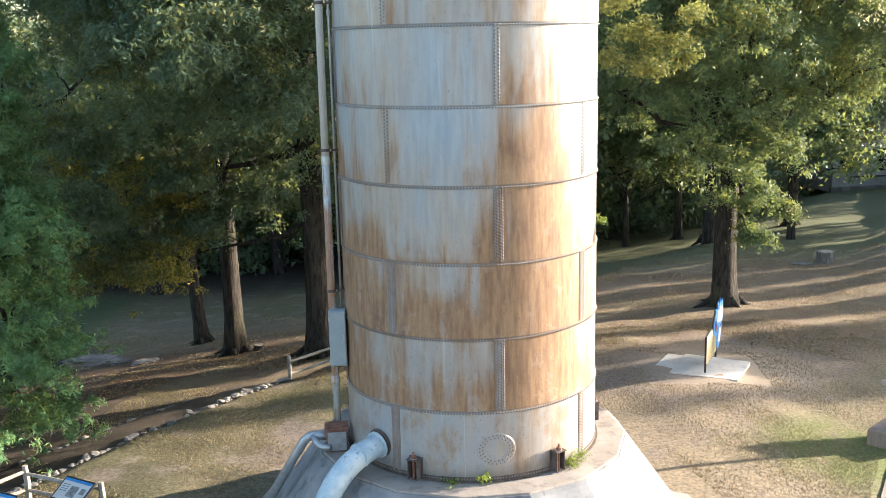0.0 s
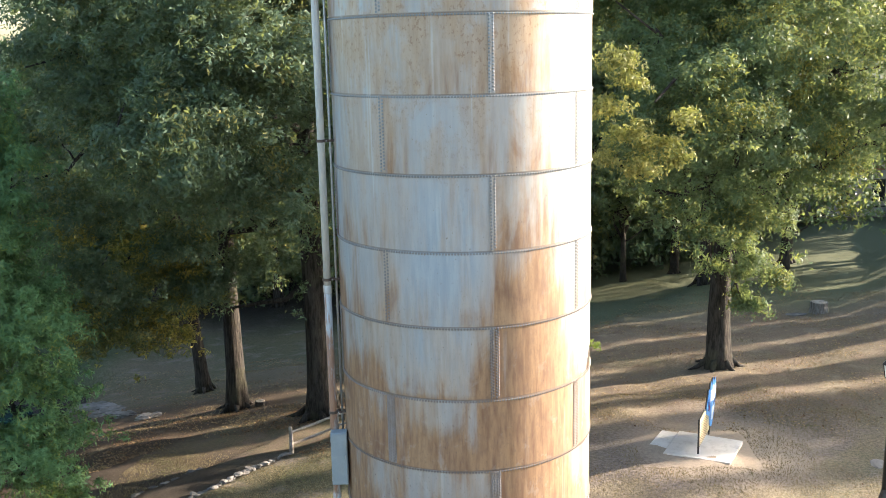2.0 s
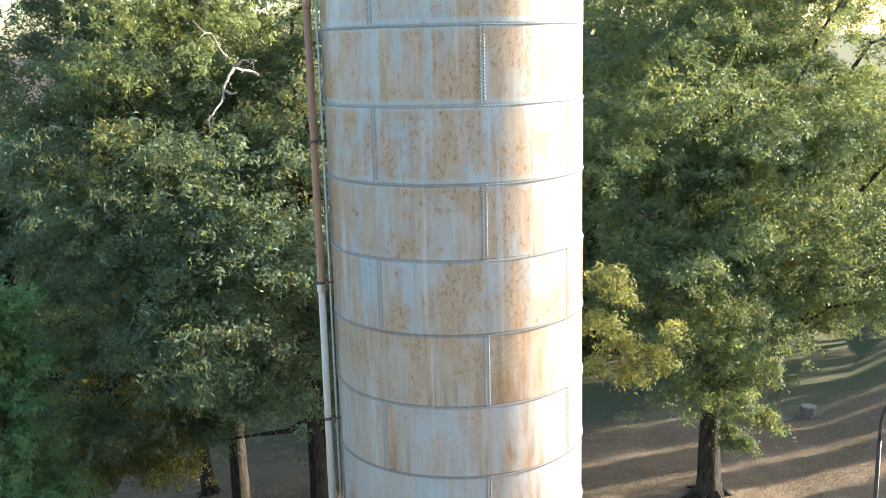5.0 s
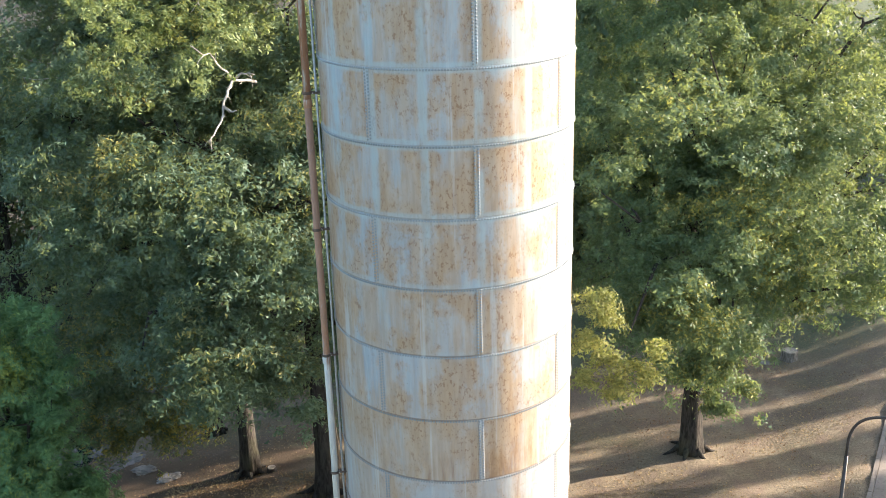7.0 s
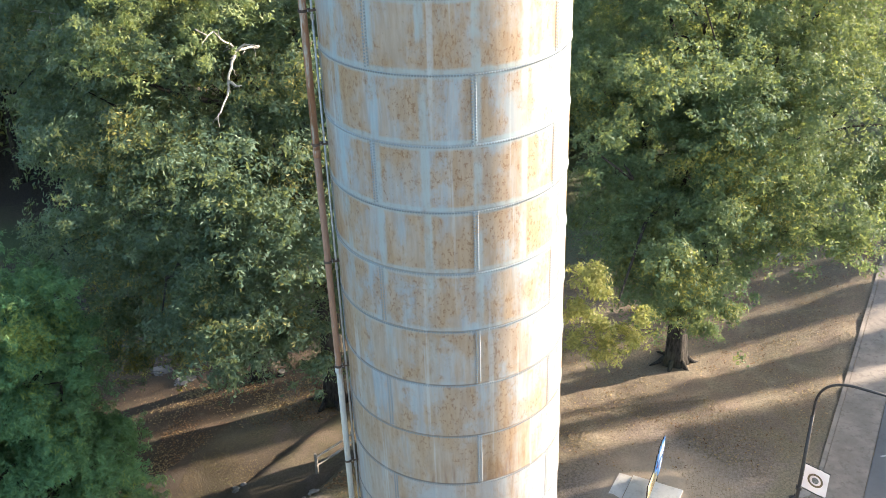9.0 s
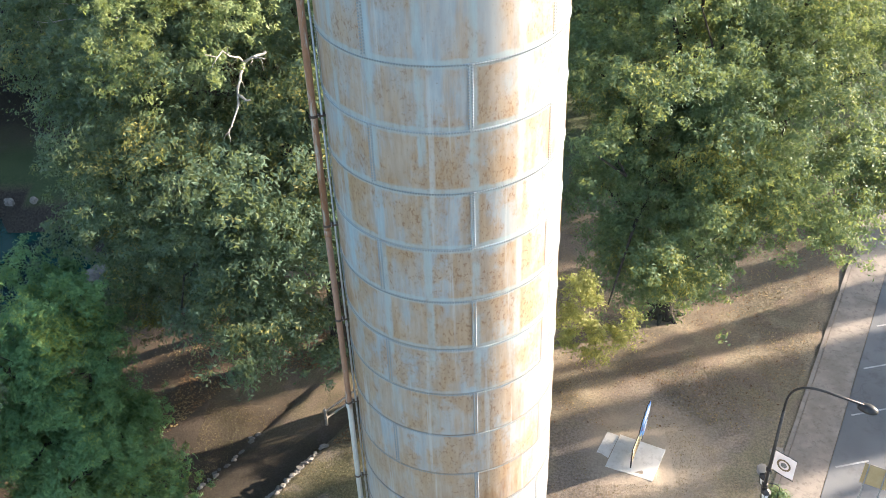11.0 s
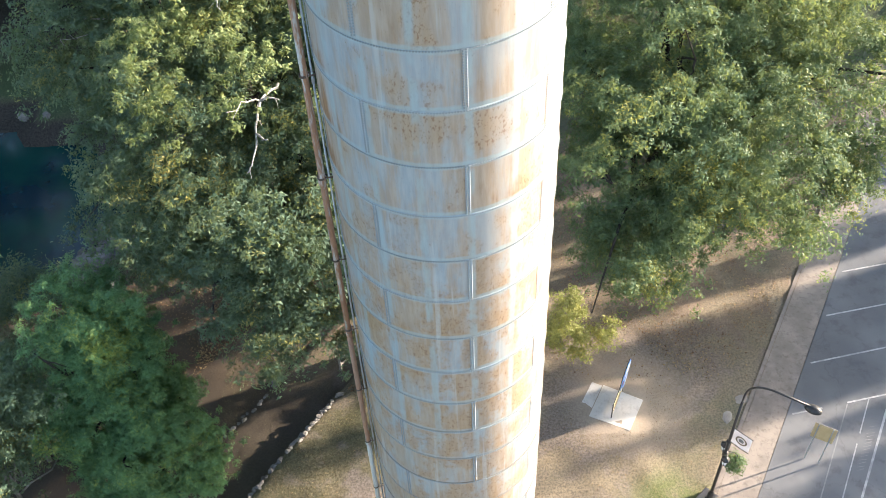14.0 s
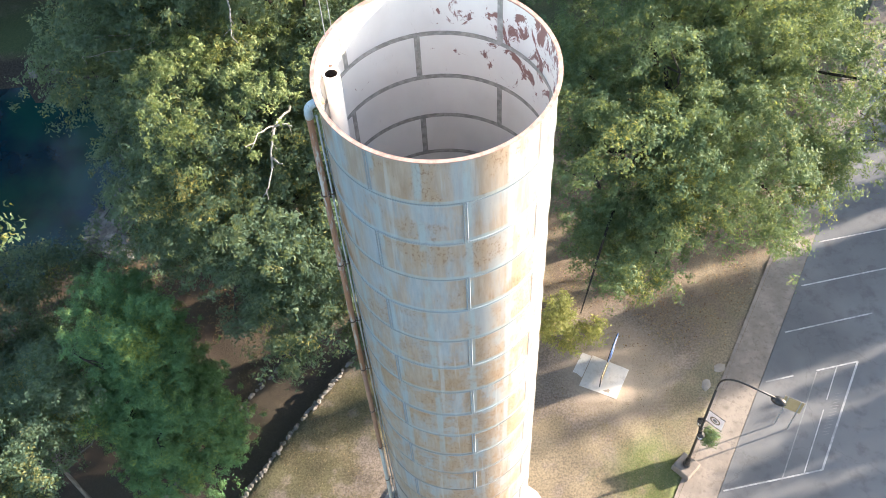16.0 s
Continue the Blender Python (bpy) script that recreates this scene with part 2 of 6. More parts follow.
def lining_paint():
    n = Nodes("white_tank_lining")
    p = n.position()
    x, y, z = n.xyz(p)
    u = n.math("MULTIPLY", n.math("ARCTAN2", n.math("SUBTRACT", y, TY), n.math("SUBTRACT", x, TX)), TR)
    uv = n.vec(u, z, 0)
    broad, fine = n.noise(n.scaled(uv, (0.5, 0.3, 1)), 1.0, 5), n.noise(n.scaled(uv, (5, 1.5, 1)), 1.0, 5, 0.65)
    c = n.mix(n.step(broad, 0.35, 0.7), (0.80, 0.79, 0.76), (0.70, 0.68, 0.65))
    top = n.step(z, 30.5, 32.5)
    where = n.math("ADD", n.math("MULTIPLY", n.step(u, 6.5, 1.6), top), n.math("MULTIPLY", n.step(u, 2.4, 0.6), 0.35))
    flake = n.math("MULTIPLY", n.step(n.math("ADD", n.noise(n.scaled(uv, (1.6, 1.1, 1)), 1.0, 6, 0.7, 0.8), n.math("MULTIPLY", where, 0.145)), 0.67, 0.71), n.step(z, 29.0, 31.0))
    c = n.mix(n.math("MULTIPLY", flake, 0.9), c, n.mix(fine, (0.13, 0.035, 0.03), (0.25, 0.09, 0.07)))
    c = n.mix(n.math("MULTIPLY", n.step(fine, 0.63, 0.72), 0.25), c, (0.36, 0.29, 0.24))
    n.bump(fine, 0.004)
    return n.done(c, 0.55, 0.0, 0.4)


def ground_cover():
    """Dry autumn grass over brown soil, with leaf litter under the trees and green where it is watered."""
    n = Nodes("autumn_lawn")
    p = n.position()
    x, y, z = n.xyz(p)
    flat = n.scaled(p, (1, 1, 0.3))
    broad = n.noise(flat, 0.13, 4, 0.6)
    mid = n.noise(flat, 0.7, 5, 0.62)
    fine = n.noise(flat, 9.0, 6, 0.75)
    blade = n.noise(n.scaled(p, (1.0, 0.7, 1)), 45.0, 4, 0.75)
    dry = n.mix(n.step(fine, 0.38, 0.62), (0.138, 0.116, 0.087), (0.255, 0.211, 0.150))
    green = n.mix(n.step(fine, 0.38, 0.62), (0.095, 0.10, 0.055), (0.165, 0.165, 0.09))
    # greener west of the tank, then darkened there to carry shade
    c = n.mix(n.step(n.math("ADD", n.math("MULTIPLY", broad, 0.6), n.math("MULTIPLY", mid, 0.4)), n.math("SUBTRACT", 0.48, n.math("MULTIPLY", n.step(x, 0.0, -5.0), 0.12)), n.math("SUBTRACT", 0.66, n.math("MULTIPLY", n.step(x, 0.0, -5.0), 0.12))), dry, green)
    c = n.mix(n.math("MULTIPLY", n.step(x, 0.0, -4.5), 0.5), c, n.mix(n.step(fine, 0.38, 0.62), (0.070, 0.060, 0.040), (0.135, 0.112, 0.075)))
    soil = n.mix(n.step(fine, 0.38, 0.62), (0.138, 0.114, 0.095), (0.246, 0.206, 0.175))
    bare = n.math("MAXIMUM", n.near(p, (7.2, 31.0), 1.6, 3.0), n.near(p, (-3.5, 25.5), 0.5, 3.0))
    bare = n.math("MAXIMUM", bare, n.near(p, (11.0, 34.5), 1.0, 4.0))
    c = n.mix(n.step(n.math("ADD", mid, n.math("MULTIPLY", bare, 0.28)), 0.50, 0.70), c, soil)
    dust = n.math("MULTIPLY", n.near(p, (8.7, 31.6), 1.9, 2.0), n.step(mid, 0.2, 0.5))
    c = n.mix(n.math("MULTIPLY", dust, 0.85), c, n.mix(fine, (0.30, 0.245, 0.19), (0.42, 0.345, 0.27)))
    # brown leaf litter beyond the tower, under the trees
    litter = n.math("MULTIPLY", n.step(y, 31.0, 38.0), n.step(y, 62.0, 50.0))
    litter = n.math("MULTIPLY", litter, n.step(mid, 0.30, 0.62))
    leaf = n.mix(n.step(blade, 0.35, 0.65), (0.100, 0.076, 0.058), (0.215, 0.160, 0.118))
    c = n.mix(n.math("MULTIPLY", litter, 0.75), c, leaf)
    # downhill the litter is painted darker, in place of missing tree shade
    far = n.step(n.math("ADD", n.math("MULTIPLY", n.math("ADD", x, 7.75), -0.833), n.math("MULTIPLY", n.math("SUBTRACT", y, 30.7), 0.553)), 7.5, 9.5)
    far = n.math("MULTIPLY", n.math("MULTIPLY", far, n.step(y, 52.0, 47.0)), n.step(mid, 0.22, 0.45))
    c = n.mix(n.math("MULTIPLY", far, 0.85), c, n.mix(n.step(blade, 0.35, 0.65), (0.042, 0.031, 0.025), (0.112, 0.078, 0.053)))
    # the sunken path between the stone edges
    d = n.math("ADD", n.math("MULTIPLY", n.math("ADD", x, 7.75), -0.833), n.math("MULTIPLY", n.math("SUBTRACT", y, 30.7), 0.553))
    d = n.math("ADD", d, n.math("MULTIPLY", n.math("SUBTRACT", mid, 0.5), 1.2))
    path = n.math("MULTIPLY", n.step(d, 0.0, 0.5), n.step(d, 4.4, 3.9))
    path = n.math("MULTIPLY", path, n.step(y, 37.0, 33.0))
    shaded_mulch = n.math("MULTIPLY", n.math("MULTIPLY", n.step(d, 3.7, 4.3), n.step(d, 11.5, 9.5)), n.step(y, 38.8, 36.5))
    shaded_mulch = n.math("MAXIMUM", shaded_mulch, n.math("MULTIPLY", n.step(d, 3.7, 4.3), n.step(y, 33.0, 30.5)))
    # dark mulch and path soil, with the shade over them painted in
    c = n.mix(n.math("MULTIPLY", path, 0.85), c, n.mix(fine, (0.034, 0.028, 0.025), (0.074, 0.060, 0.050)))
    c = n.mix(n.math("MULTIPLY", shaded_mulch, 0.88), c, n.mix(fine, (0.035, 0.028, 0.024), (0.085, 0.066, 0.052)))
    # watered corner by the lamp, and the far lawn
    wet = n.math("MULTIPLY", n.near(p, (10.5, 25.5), 1.3, 2.0), n.step(n.math("ADD", n.math("MULTIPLY", x, 0.35), y), 32.0, 30.0))
    wet = n.math("MULTIPLY", wet, n.step(mid, 0.25, 0.5))
    c = n.mix(n.math("MULTIPLY", wet, 0.75), c, n.mix(n.step(fine, 0.3, 0.7), (0.070, 0.095, 0.030), (0.145, 0.175, 0.062)))
    lawn = n.math("MULTIPLY", n.step(y, 50.0, 60.0), n.math("MULTIPLY", n.step(x, -12.0, 4.0), 0.85))
    c = n.mix(lawn, c, n.mix(n.step(fine, 0.3, 0.7), (0.085, 0.108, 0.060), (0.160, 0.180, 0.105)))
    # bank of the spring: grey mud and stone
    mud = n.step(z, -7.2, -8.2)
    c = n.mix(mud, c, n.mix(n.step(fine, 0.35, 0.65), (0.025, 0.022, 0.020), (0.075, 0.066, 0.058)))
    c = n.mix(n.math("MULTIPLY", n.step(blade, 0.55, 0.75), 0.30), c, (0.36, 0.31, 0.22))
    shore = n.math("MULTIPLY", n.math("MULTIPLY", n.step(y, 46.0, 52.0), n.step(x, -22.5, -26.5)), n.math("MULTIPLY", n.step(z, -8.0, -7.4), 0.9))
    c = n.mix(shore, c, n.mix(n.step(fine, 0.3, 0.7), (0.034, 0.060, 0.030), (0.075, 0.105, 0.050)))
    n.bump(n.math("ADD", n.math("MULTIPLY", blade, 0.6), n.math("MULTIPLY", fine, 0.4)), 0.05, 0.8)
    return n.done(c, 0.95, 0.0, 0.1)


def leaf_cover(name, dark, light, turned, share, through=0.36, tint=0.7):
    """Leaves: two greens, and a share of them turning yellow by boughs."""
    n = Nodes(name)
    p = n.position()
    rnd = n.island()
    bough = n.noise(p, 0.32, 3, 0.6)
    c = n.mix(rnd, dark, light)
    turn = n.step(n.math("ADD", bough, n.math("MULTIPLY", n.math("SUBTRACT", rnd, 0.5), 0.25)), 0.74 - share, 0.90 - share)
    c = n.mix(n.math("MULTIPLY", turn, 0.8), c, turned)
    mat = n.done(c, 0.55, 0.0, 0.2)
    tr = n.t.nodes.new("ShaderNodeBsdfTranslucent")
    n.put(tr.inputs[0], n.mix(tint, c, (0.33, 0.37, 0.09)))
    mixer = n.t.nodes.new("ShaderNodeMixShader")
    mixer.inputs[0].default_value = through
    n.t.links.new(n.bsdf.outputs[0], mixer.inputs[1])
    n.t.links.new(tr.outputs[0], mixer.inputs[2])
    n.t.links.new(mixer.outputs[0], n.out.inputs[0])
    return mat


def bark_cover(name, a, b):
    n = Nodes(name)
    p = n.position()
    ridge = n.noise(n.scaled(p, (5.5, 5.5, 0.9)), 1.6, 6, 0.7, 0.3)
    moss = n.noise(p, 0.8, 3)
    c = n.mix(n.step(ridge, 0.35, 0.65), a, b)
    c = n.mix(n.math("MULTIPLY", n.step(moss, 0.55, 0.7), 0.3), c, (0.10, 0.10, 0.06))
    n.bump(ridge, 0.08)
    return n.done(c, 0.92, 0.0, 0.15)


def concrete_cover(name, a, b, stain):
    n = Nodes(name)
    p = n.position()
    broad, fine = n.noise(p, 0.9, 5, 0.6), n.noise(p, 14.0, 5, 0.7)
    runs = n.noise(n.scaled(p, (2.4, 2.4, 0.35)), 1.4, 5, 0.65)
    c = n.mix(n.step(broad, 0.35, 0.65), a, b)
    c = n.mix(n.math("MULTIPLY", n.step(runs, 0.50, 0.68), 0.65), c, stain)
    c = n.mix(n.math("MULTIPLY", n.step(fine, 0.55, 0.75), 0.35), c, stain)
    n.bump(fine, 0.012)
    return n.done(c, 0.85, 0.0, 0.25)


def asphalt_cover():
    n = Nodes("worn_asphalt")
    p = n.position()
    broad, mid, fine = n.noise(p, 0.16, 4), n.noise(p, 1.1, 5, 0.65), n.noise(p, 60.0, 3)
    c = n.mix(n.step(broad, 0.35, 0.65), (0.100, 0.105, 0.116), (0.145, 0.148, 0.156))
    c = n.mix(n.math("MULTIPLY", n.step(mid, 0.48, 0.7), 0.5), c, (0.065, 0.066, 0.072))
    crack = n.t.nodes.new("ShaderNodeTexVoronoi")
    crack.feature = "DISTANCE_TO_EDGE"
    crack.inputs["Scale"].default_value = 0.16
    wander = n.noise(p, 0.5, 4)
    x, y, z = n.xyz(p)
    n.put(crack.inputs["Vector"], n.vec(n.math("ADD", x, n.math("MULTIPLY", wander, 3.0)), n.math("SUBTRACT", y, n.math("MULTIPLY", mid, 2.0)), 0.0))
    c = n.mix(n.math("MULTIPLY", n.step(crack.outputs[0], 0.006, 0.002), 0.22), c, (0.04, 0.04, 0.042))
    c = n.mix(n.math("MULTIPLY", n.step(fine, 0.55, 0.75), 0.4), c, (0.19, 0.185, 0.18))
    n.bump(fine, 0.006)
    return n.done(c, 0.8, 0.0, 0.4)


M_SHELL, M_LINING, M_GROUND, M_ASPHALT = shell_paint(), lining_paint(), ground_cover(), asphalt_cover()


def rivet_paint(name, dark, pale):
    """Rust-brown on the lower courses, painted grey-blue above."""
    n = Nodes(name)
    p = n.position()
    x, y, z = n.xyz(p)
    a, b = n.noise(p, 2.2, 4), n.noise(p, 25.0, 3)
    f = n.math("ADD", n.math("MULTIPLY", n.step(z, 5.0, 17.0), 0.75), n.math("MULTIPLY", n.math("SUBTRACT", a, 0.5), 0.9), clamp=True)
    c = n.mix(f, dark, pale)
    c = n.mix(n.math("MULTIPLY", n.step(b, 0.5, 0.7), 0.4), c, (0.30, 0.26, 0.23))
    return n.done(c, 0.55, 0.0, 0.4)


M_RIVET = rivet_paint("rivet_steel", (0.17, 0.14, 0.125), (0.235, 0.295, 0.335))
M_STRAP = plain("strap_paint", (0.17, 0.12, 0.09), (0.26, 0.23, 0.215), 2.2, 0.7, 0.0, 0.003)
M_SEAL = plain("grey_seam_sealer", (0.24, 0.24, 0.22), (0.45, 0.44, 0.41), 5.0, 0.8)
M_RIM = plain("rusty_pink_rim", (0.34, 0.19, 0.155), (0.48, 0.33, 0.28), 6.0, 0.8)
M_CONC = concrete_cover("old_concrete", (0.16, 0.168, 0.18), (0.25, 0.252, 0.255), (0.075, 0.075, 0.078))
M_CONC_TOP = concrete_cover("dusty_concrete", (0.24, 0.215, 0.19), (0.31, 0.28, 0.25), (0.15, 0.13, 0.115))
M_PAD = concrete_cover("pale_concrete", (0.55, 0.52, 0.48), (0.63, 0.60, 0.56), (0.44, 0.41, 0.37))
M_WALKWAY = concrete_cover("sidewalk_concrete", (0.20, 0.170, 0.147), (0.272, 0.234, 0.202), (0.14, 0.12, 0.104))


def pipe_paint():
    """Light blue-grey paint, chalked, scraped and stained."""
    n = Nodes("blue_grey_pipe_paint")
    p = n.position()
    a, b = n.noise(p, 2.5, 5, 0.65), n.noise(n.scaled(p, (9, 9, 4)), 1.0, 5, 0.75)
    c = n.mix(n.step(a, 0.35, 0.65), (0.30, 0.40, 0.47), (0.46, 0.53, 0.57))
    c = n.mix(n.math("MULTIPLY", n.step(b, 0.58, 0.66), 0.8), c, (0.07, 0.075, 0.08))
    c = n.mix(n.math("MULTIPLY", n.step(b, 0.40, 0.30), 0.5), c, (0.58, 0.62, 0.64))
    n.bump(b, 0.004)
    return n.done(c, 0.45, 0.0, 0.4)


M_PIPE = pipe_paint()
M_RUSTY = plain("rusted_steel", (0.13, 0.055, 0.04), (0.26, 0.13, 0.08), 8.0, 0.85)
M_BOX = plain("grey_box_paint", (0.23, 0.28, 0.31), (0.29, 0.34, 0.37), 3.0, 0.5)
M_GALV = plain("dull_galvanised_steel", (0.30, 0.32, 0.34), (0.42, 0.44, 0.46), 9.0, 0.45, 0.6)
M_BLACK = plain("black_metal_paint", (0.012, 0.012, 0.013), (0.03, 0.03, 0.032), 8.0, 0.4)
M_DARK = plain("dark_hollow", (0.015, 0.01, 0.01), (0.03, 0.02, 0.02), 8.0, 0.9)
M_WOODRAIL = plain("weathered_rail_wood", (0.20, 0.17, 0.14), (0.36, 0.32, 0.27), 5.0, 0.9, 0.0, 0.01, 22.0)
M_STONE = concrete_cover("field_stone", (0.12, 0.112, 0.105), (0.21, 0.195, 0.18), (0.07, 0.064, 0.06))
M_ROCK = concrete_cover("limestone_rock", (0.13, 0.12, 0.11), (0.24, 0.225, 0.21), (0.07, 0.065, 0.06))
M_LINE = plain("worn_white_line_paint", (0.20, 0.205, 0.215), (0.44, 0.44, 0.44), 1.8, 0.8)
M_LINE_FAINT = plain("faded_line_paint", (0.14, 0.145, 0.155), (0.24, 0.24, 0.245), 2.5, 0.8)
M_BARK = bark_cover("grey_brown_bark", (0.018, 0.016, 0.014), (0.064, 0.056, 0.049))
M_TWIG = bark_cover("pale_bark", (0.12, 0.105, 0.09), (0.26, 0.235, 0.21))
M_DEAD = bark_cover("bleached_dead_wood", (0.22, 0.205, 0.19), (0.42, 0.40, 0.37))
M_LEAF_OAK = leaf_cover("oak_leaves", (0.046, 0.098, 0.060), (0.125, 0.188, 0.103), (0.29, 0.27, 0.06), 0.15)
M_LEAF_LEFT = leaf_cover("mixed_oak_leaves", (0.042, 0.086, 0.066), (0.110, 0.162, 0.108), (0.31, 0.26, 0.07), 0.14)
M_LEAF_TURN = leaf_cover("turning_oak_leaves", (0.090, 0.115, 0.048), (0.200, 0.200, 0.080), (0.48, 0.37, 0.08), 0.34)
# paler oak leaves: sunlight painted into the west oak's upper clump
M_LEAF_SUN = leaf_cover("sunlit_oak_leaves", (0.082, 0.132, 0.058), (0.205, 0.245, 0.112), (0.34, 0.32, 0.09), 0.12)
M_LEAF_YELLOW = leaf_cover("yellowing_leaves", (0.14, 0.155, 0.055), (0.28, 0.275, 0.095), (0.36, 0.30, 0.09), 0.22)
M_LEAF_CYPRESS = leaf_cover("feathery_green_leaves", (0.056, 0.158, 0.078), (0.135, 0.262, 0.122), (0.24, 0.28, 0.06), 0.16)
M_LEAF_FAR = leaf_cover("far_leaves", (0.059, 0.108, 0.076), (0.126, 0.179, 0.120), (0.23, 0.21, 0.07), 0.14)
M_WEED = leaf_cover("weed_leaves", (0.07, 0.12, 0.02), (0.16, 0.24, 0.04), (0.26, 0.28, 0.05), 0.2)
M_LITTER = leaf_cover("fallen_leaves", (0.09, 0.05, 0.025), (0.26, 0.16, 0.08), (0.32, 0.24, 0.12), 0.3, 0.15, 0.0)


def riser_paint():
    n = Nodes("chalky_riser_paint")
    p = n.position()
    x, y, z = n.xyz(p)
    a = n.noise(n.scaled(p, (3, 3, 0.28)), 1.0, 5, 0.65)
    b = n.noise(n.scaled(p, (14, 14, 3)), 1.0, 4, 0.7)
    c = n.mix(n.step(b, 0.35, 0.7), (0.42, 0.45, 0.46), (0.55, 0.56, 0.54))
    more = n.math("ADD", n.math("MULTIPLY", n.math("MULTIPLY", n.step(z, 14.3, 16.2), n.step(z, 35.6, 33.0)), 0.19), n.math("MULTIPLY", n.step(z, 9.5, 7.5), 0.12))
    rust = n.step(n.math("ADD", n.math("ADD", n.math("MULTIPLY", a, 0.7), n.math("MULTIPLY", b, 0.3)), more), 0.57, 0.67)
    c = n.mix(n.math("MULTIPLY", rust, 0.9), c, n.mix(b, (0.15, 0.06, 0.03), (0.36, 0.19, 0.10)))
    n.bump(b, 0.004)
    return n.done(c, 0.65, 0.0, 0.3)


M_RISER = riser_paint()


def water_cover():
    n = Nodes("deep_spring_water")
    p = n.position()
    a, b = n.noise(p, 0.18, 4), n.noise(p, 2.5, 3)
    c = n.mix(n.step(a, 0.40, 0.62), (0.003, 0.017, 0.034), (0.006, 0.042, 0.040))
    n.bump(b, 0.02, 0.25)
    return n.done(c, 0.08, 0.0, 0.5)


M_WATER = water_cover()


# ---- mesh helpers ----
def part(name, bm, material, parent=None, label="", smooth=False):
    """Link a bmesh as one mesh object under a thing or a part. material: one, or a list for its slots."""
    me = bpy.data.meshes.new(name)
    bm.to_mesh(me)
    bm.free()
    for m in material if isinstance(material, (list, tuple)) else [material]:
        me.materials.append(m)
    if smooth:
        me.polygons.foreach_set("use_smooth", [True] * len(me.polygons))
    ob = new(name, me)
    ob.parent = parent
    if label:
        ob["label"] = label
    return ob


def mesh_of(name, verts, faces, material, smooth=False):
    """A mesh from numpy arrays; faces all with the same number of corners."""
    verts, faces = np.asarray(verts, np.float32), np.asarray(faces, np.int32)
    me = bpy.data.meshes.new(name)
    k = faces.shape[1]
    me.vertices.add(len(verts))
    me.vertices.foreach_set("co", verts.ravel())
    me.loops.add(faces.size)
    me.loops.foreach_set("vertex_index", faces.ravel())
    me.polygons.add(len(faces))
    me.polygons.foreach_set("loop_start", np.arange(len(faces), dtype=np.int32) * k)
    if smooth:
        me.polygons.foreach_set("use_smooth", np.ones(len(faces), bool))
    me.update(calc_edges=True)
    me.validate()
    me.materials.append(material)
    return me


def thing(name, at, label, category, group="", kind="", turn=0.0):
    ob = new(name)
    ob.empty_display_size = 0.2
    ob.matrix_basis = pose(*at, 0, 0, turn)
    return tagged(ob, label, category, group, kind)


def box(bm, size, at=(0, 0, 0), bevel=0.0, turn=None):
    """A bevelled block centred at a place."""
    m = Matrix.Translation(at) @ (turn.to_4x4() if turn is not None else Matrix()) @ Matrix.Diagonal((*size, 1))
    got = bmesh.ops.create_cube(bm, size=1, matrix=m)["verts"]
    if bevel:
        bmesh.ops.bevel(bm, geom=list({e for v in got for e in v.link_edges}), offset=bevel, segments=1, affect="EDGES")
    return bm


def tube(bm, points, radii, sides=12, caps=True):
    """A round tube along points, with a radius at each."""
    pts = [Vector(p) for p in points]
    if not isinstance(radii, (list, tuple)):
        radii = [radii] * len(pts)
    rings, ref = [], None
    for i, p in enumerate(pts):
        way = (pts[min(i + 1, len(pts) - 1)] - pts[max(i - 1, 0)]).normalized()
        if ref is None:
            ref = way.orthogonal().normalized()
        ref = (ref - way * ref.dot(way)).normalized()
        other = way.cross(ref)
        rings.append([bm.verts.new(p + (ref * math.cos(a) + other * math.sin(a)) * radii[i]) for a in (2 * math.pi * j / sides for j in range(sides))])
    for a, b in zip(rings, rings[1:]):
        for j in range(sides):
            bm.faces.new((a[j], a[(j + 1) % sides], b[(j + 1) % sides], b[j]))
    if caps:
        bm.faces.new(rings[0][::-1])
        bm.faces.new(rings[-1])
    return bm


def bend(a, corner, b, radius, steps=6):
    """Points of a pipe from a to b round a corner."""
    a, corner, b = Vector(a), Vector(corner), Vector(b)
    p, q = corner + (a - corner).normalized() * radius, corner + (b - corner).normalized() * radius
    return [a] + [p.lerp(corner, t).lerp(corner.lerp(q, t), t) for t in (i / steps for i in range(steps + 1))] + [b]


def lathe(bm, profile, sides=24, at=(0, 0, 0), close=False):
    """A turned shape; profile rows of radius and height."""
    rings = [[bm.verts.new((at[0] + r * math.cos(2 * math.pi * j / sides), at[1] + r * math.sin(2 * math.pi * j / sides), at[2] + z)) for j in range(sides)] for r, z in profile]
    for a, b in zip(rings, rings[1:] + (rings[:1] if close else [])):
        for j in range(sides):
            bm.faces.new((a[j], a[(j + 1) % sides], b[(j + 1) % sides], b[j]))
    if not close:
        bm.faces.new(rings[0][::-1])
        bm.faces.new(rings[-1])
    return bm


def stone(bm, size, rnd, at=(0, 0, 0), rough=0.22, cuts=1):
    """An uneven boulder."""
    got = bmesh.ops.create_icosphere(bm, subdivisions=cuts, radius=0.5)["verts"]
    off = Vector((rnd.random() * 50, rnd.random() * 50, rnd.random() * 50))
    for v in got:
        k = 1 + rough * 2 * noise.noise(v.co * 2.2 + off) + rough * noise.noise(v.co * 6 + off)
        c = v.co * k
        v.co = Vector((c.x * size[0], c.y * size[1], max(c.z, -0.3) * size[2])) + Vector(at)
    return bm


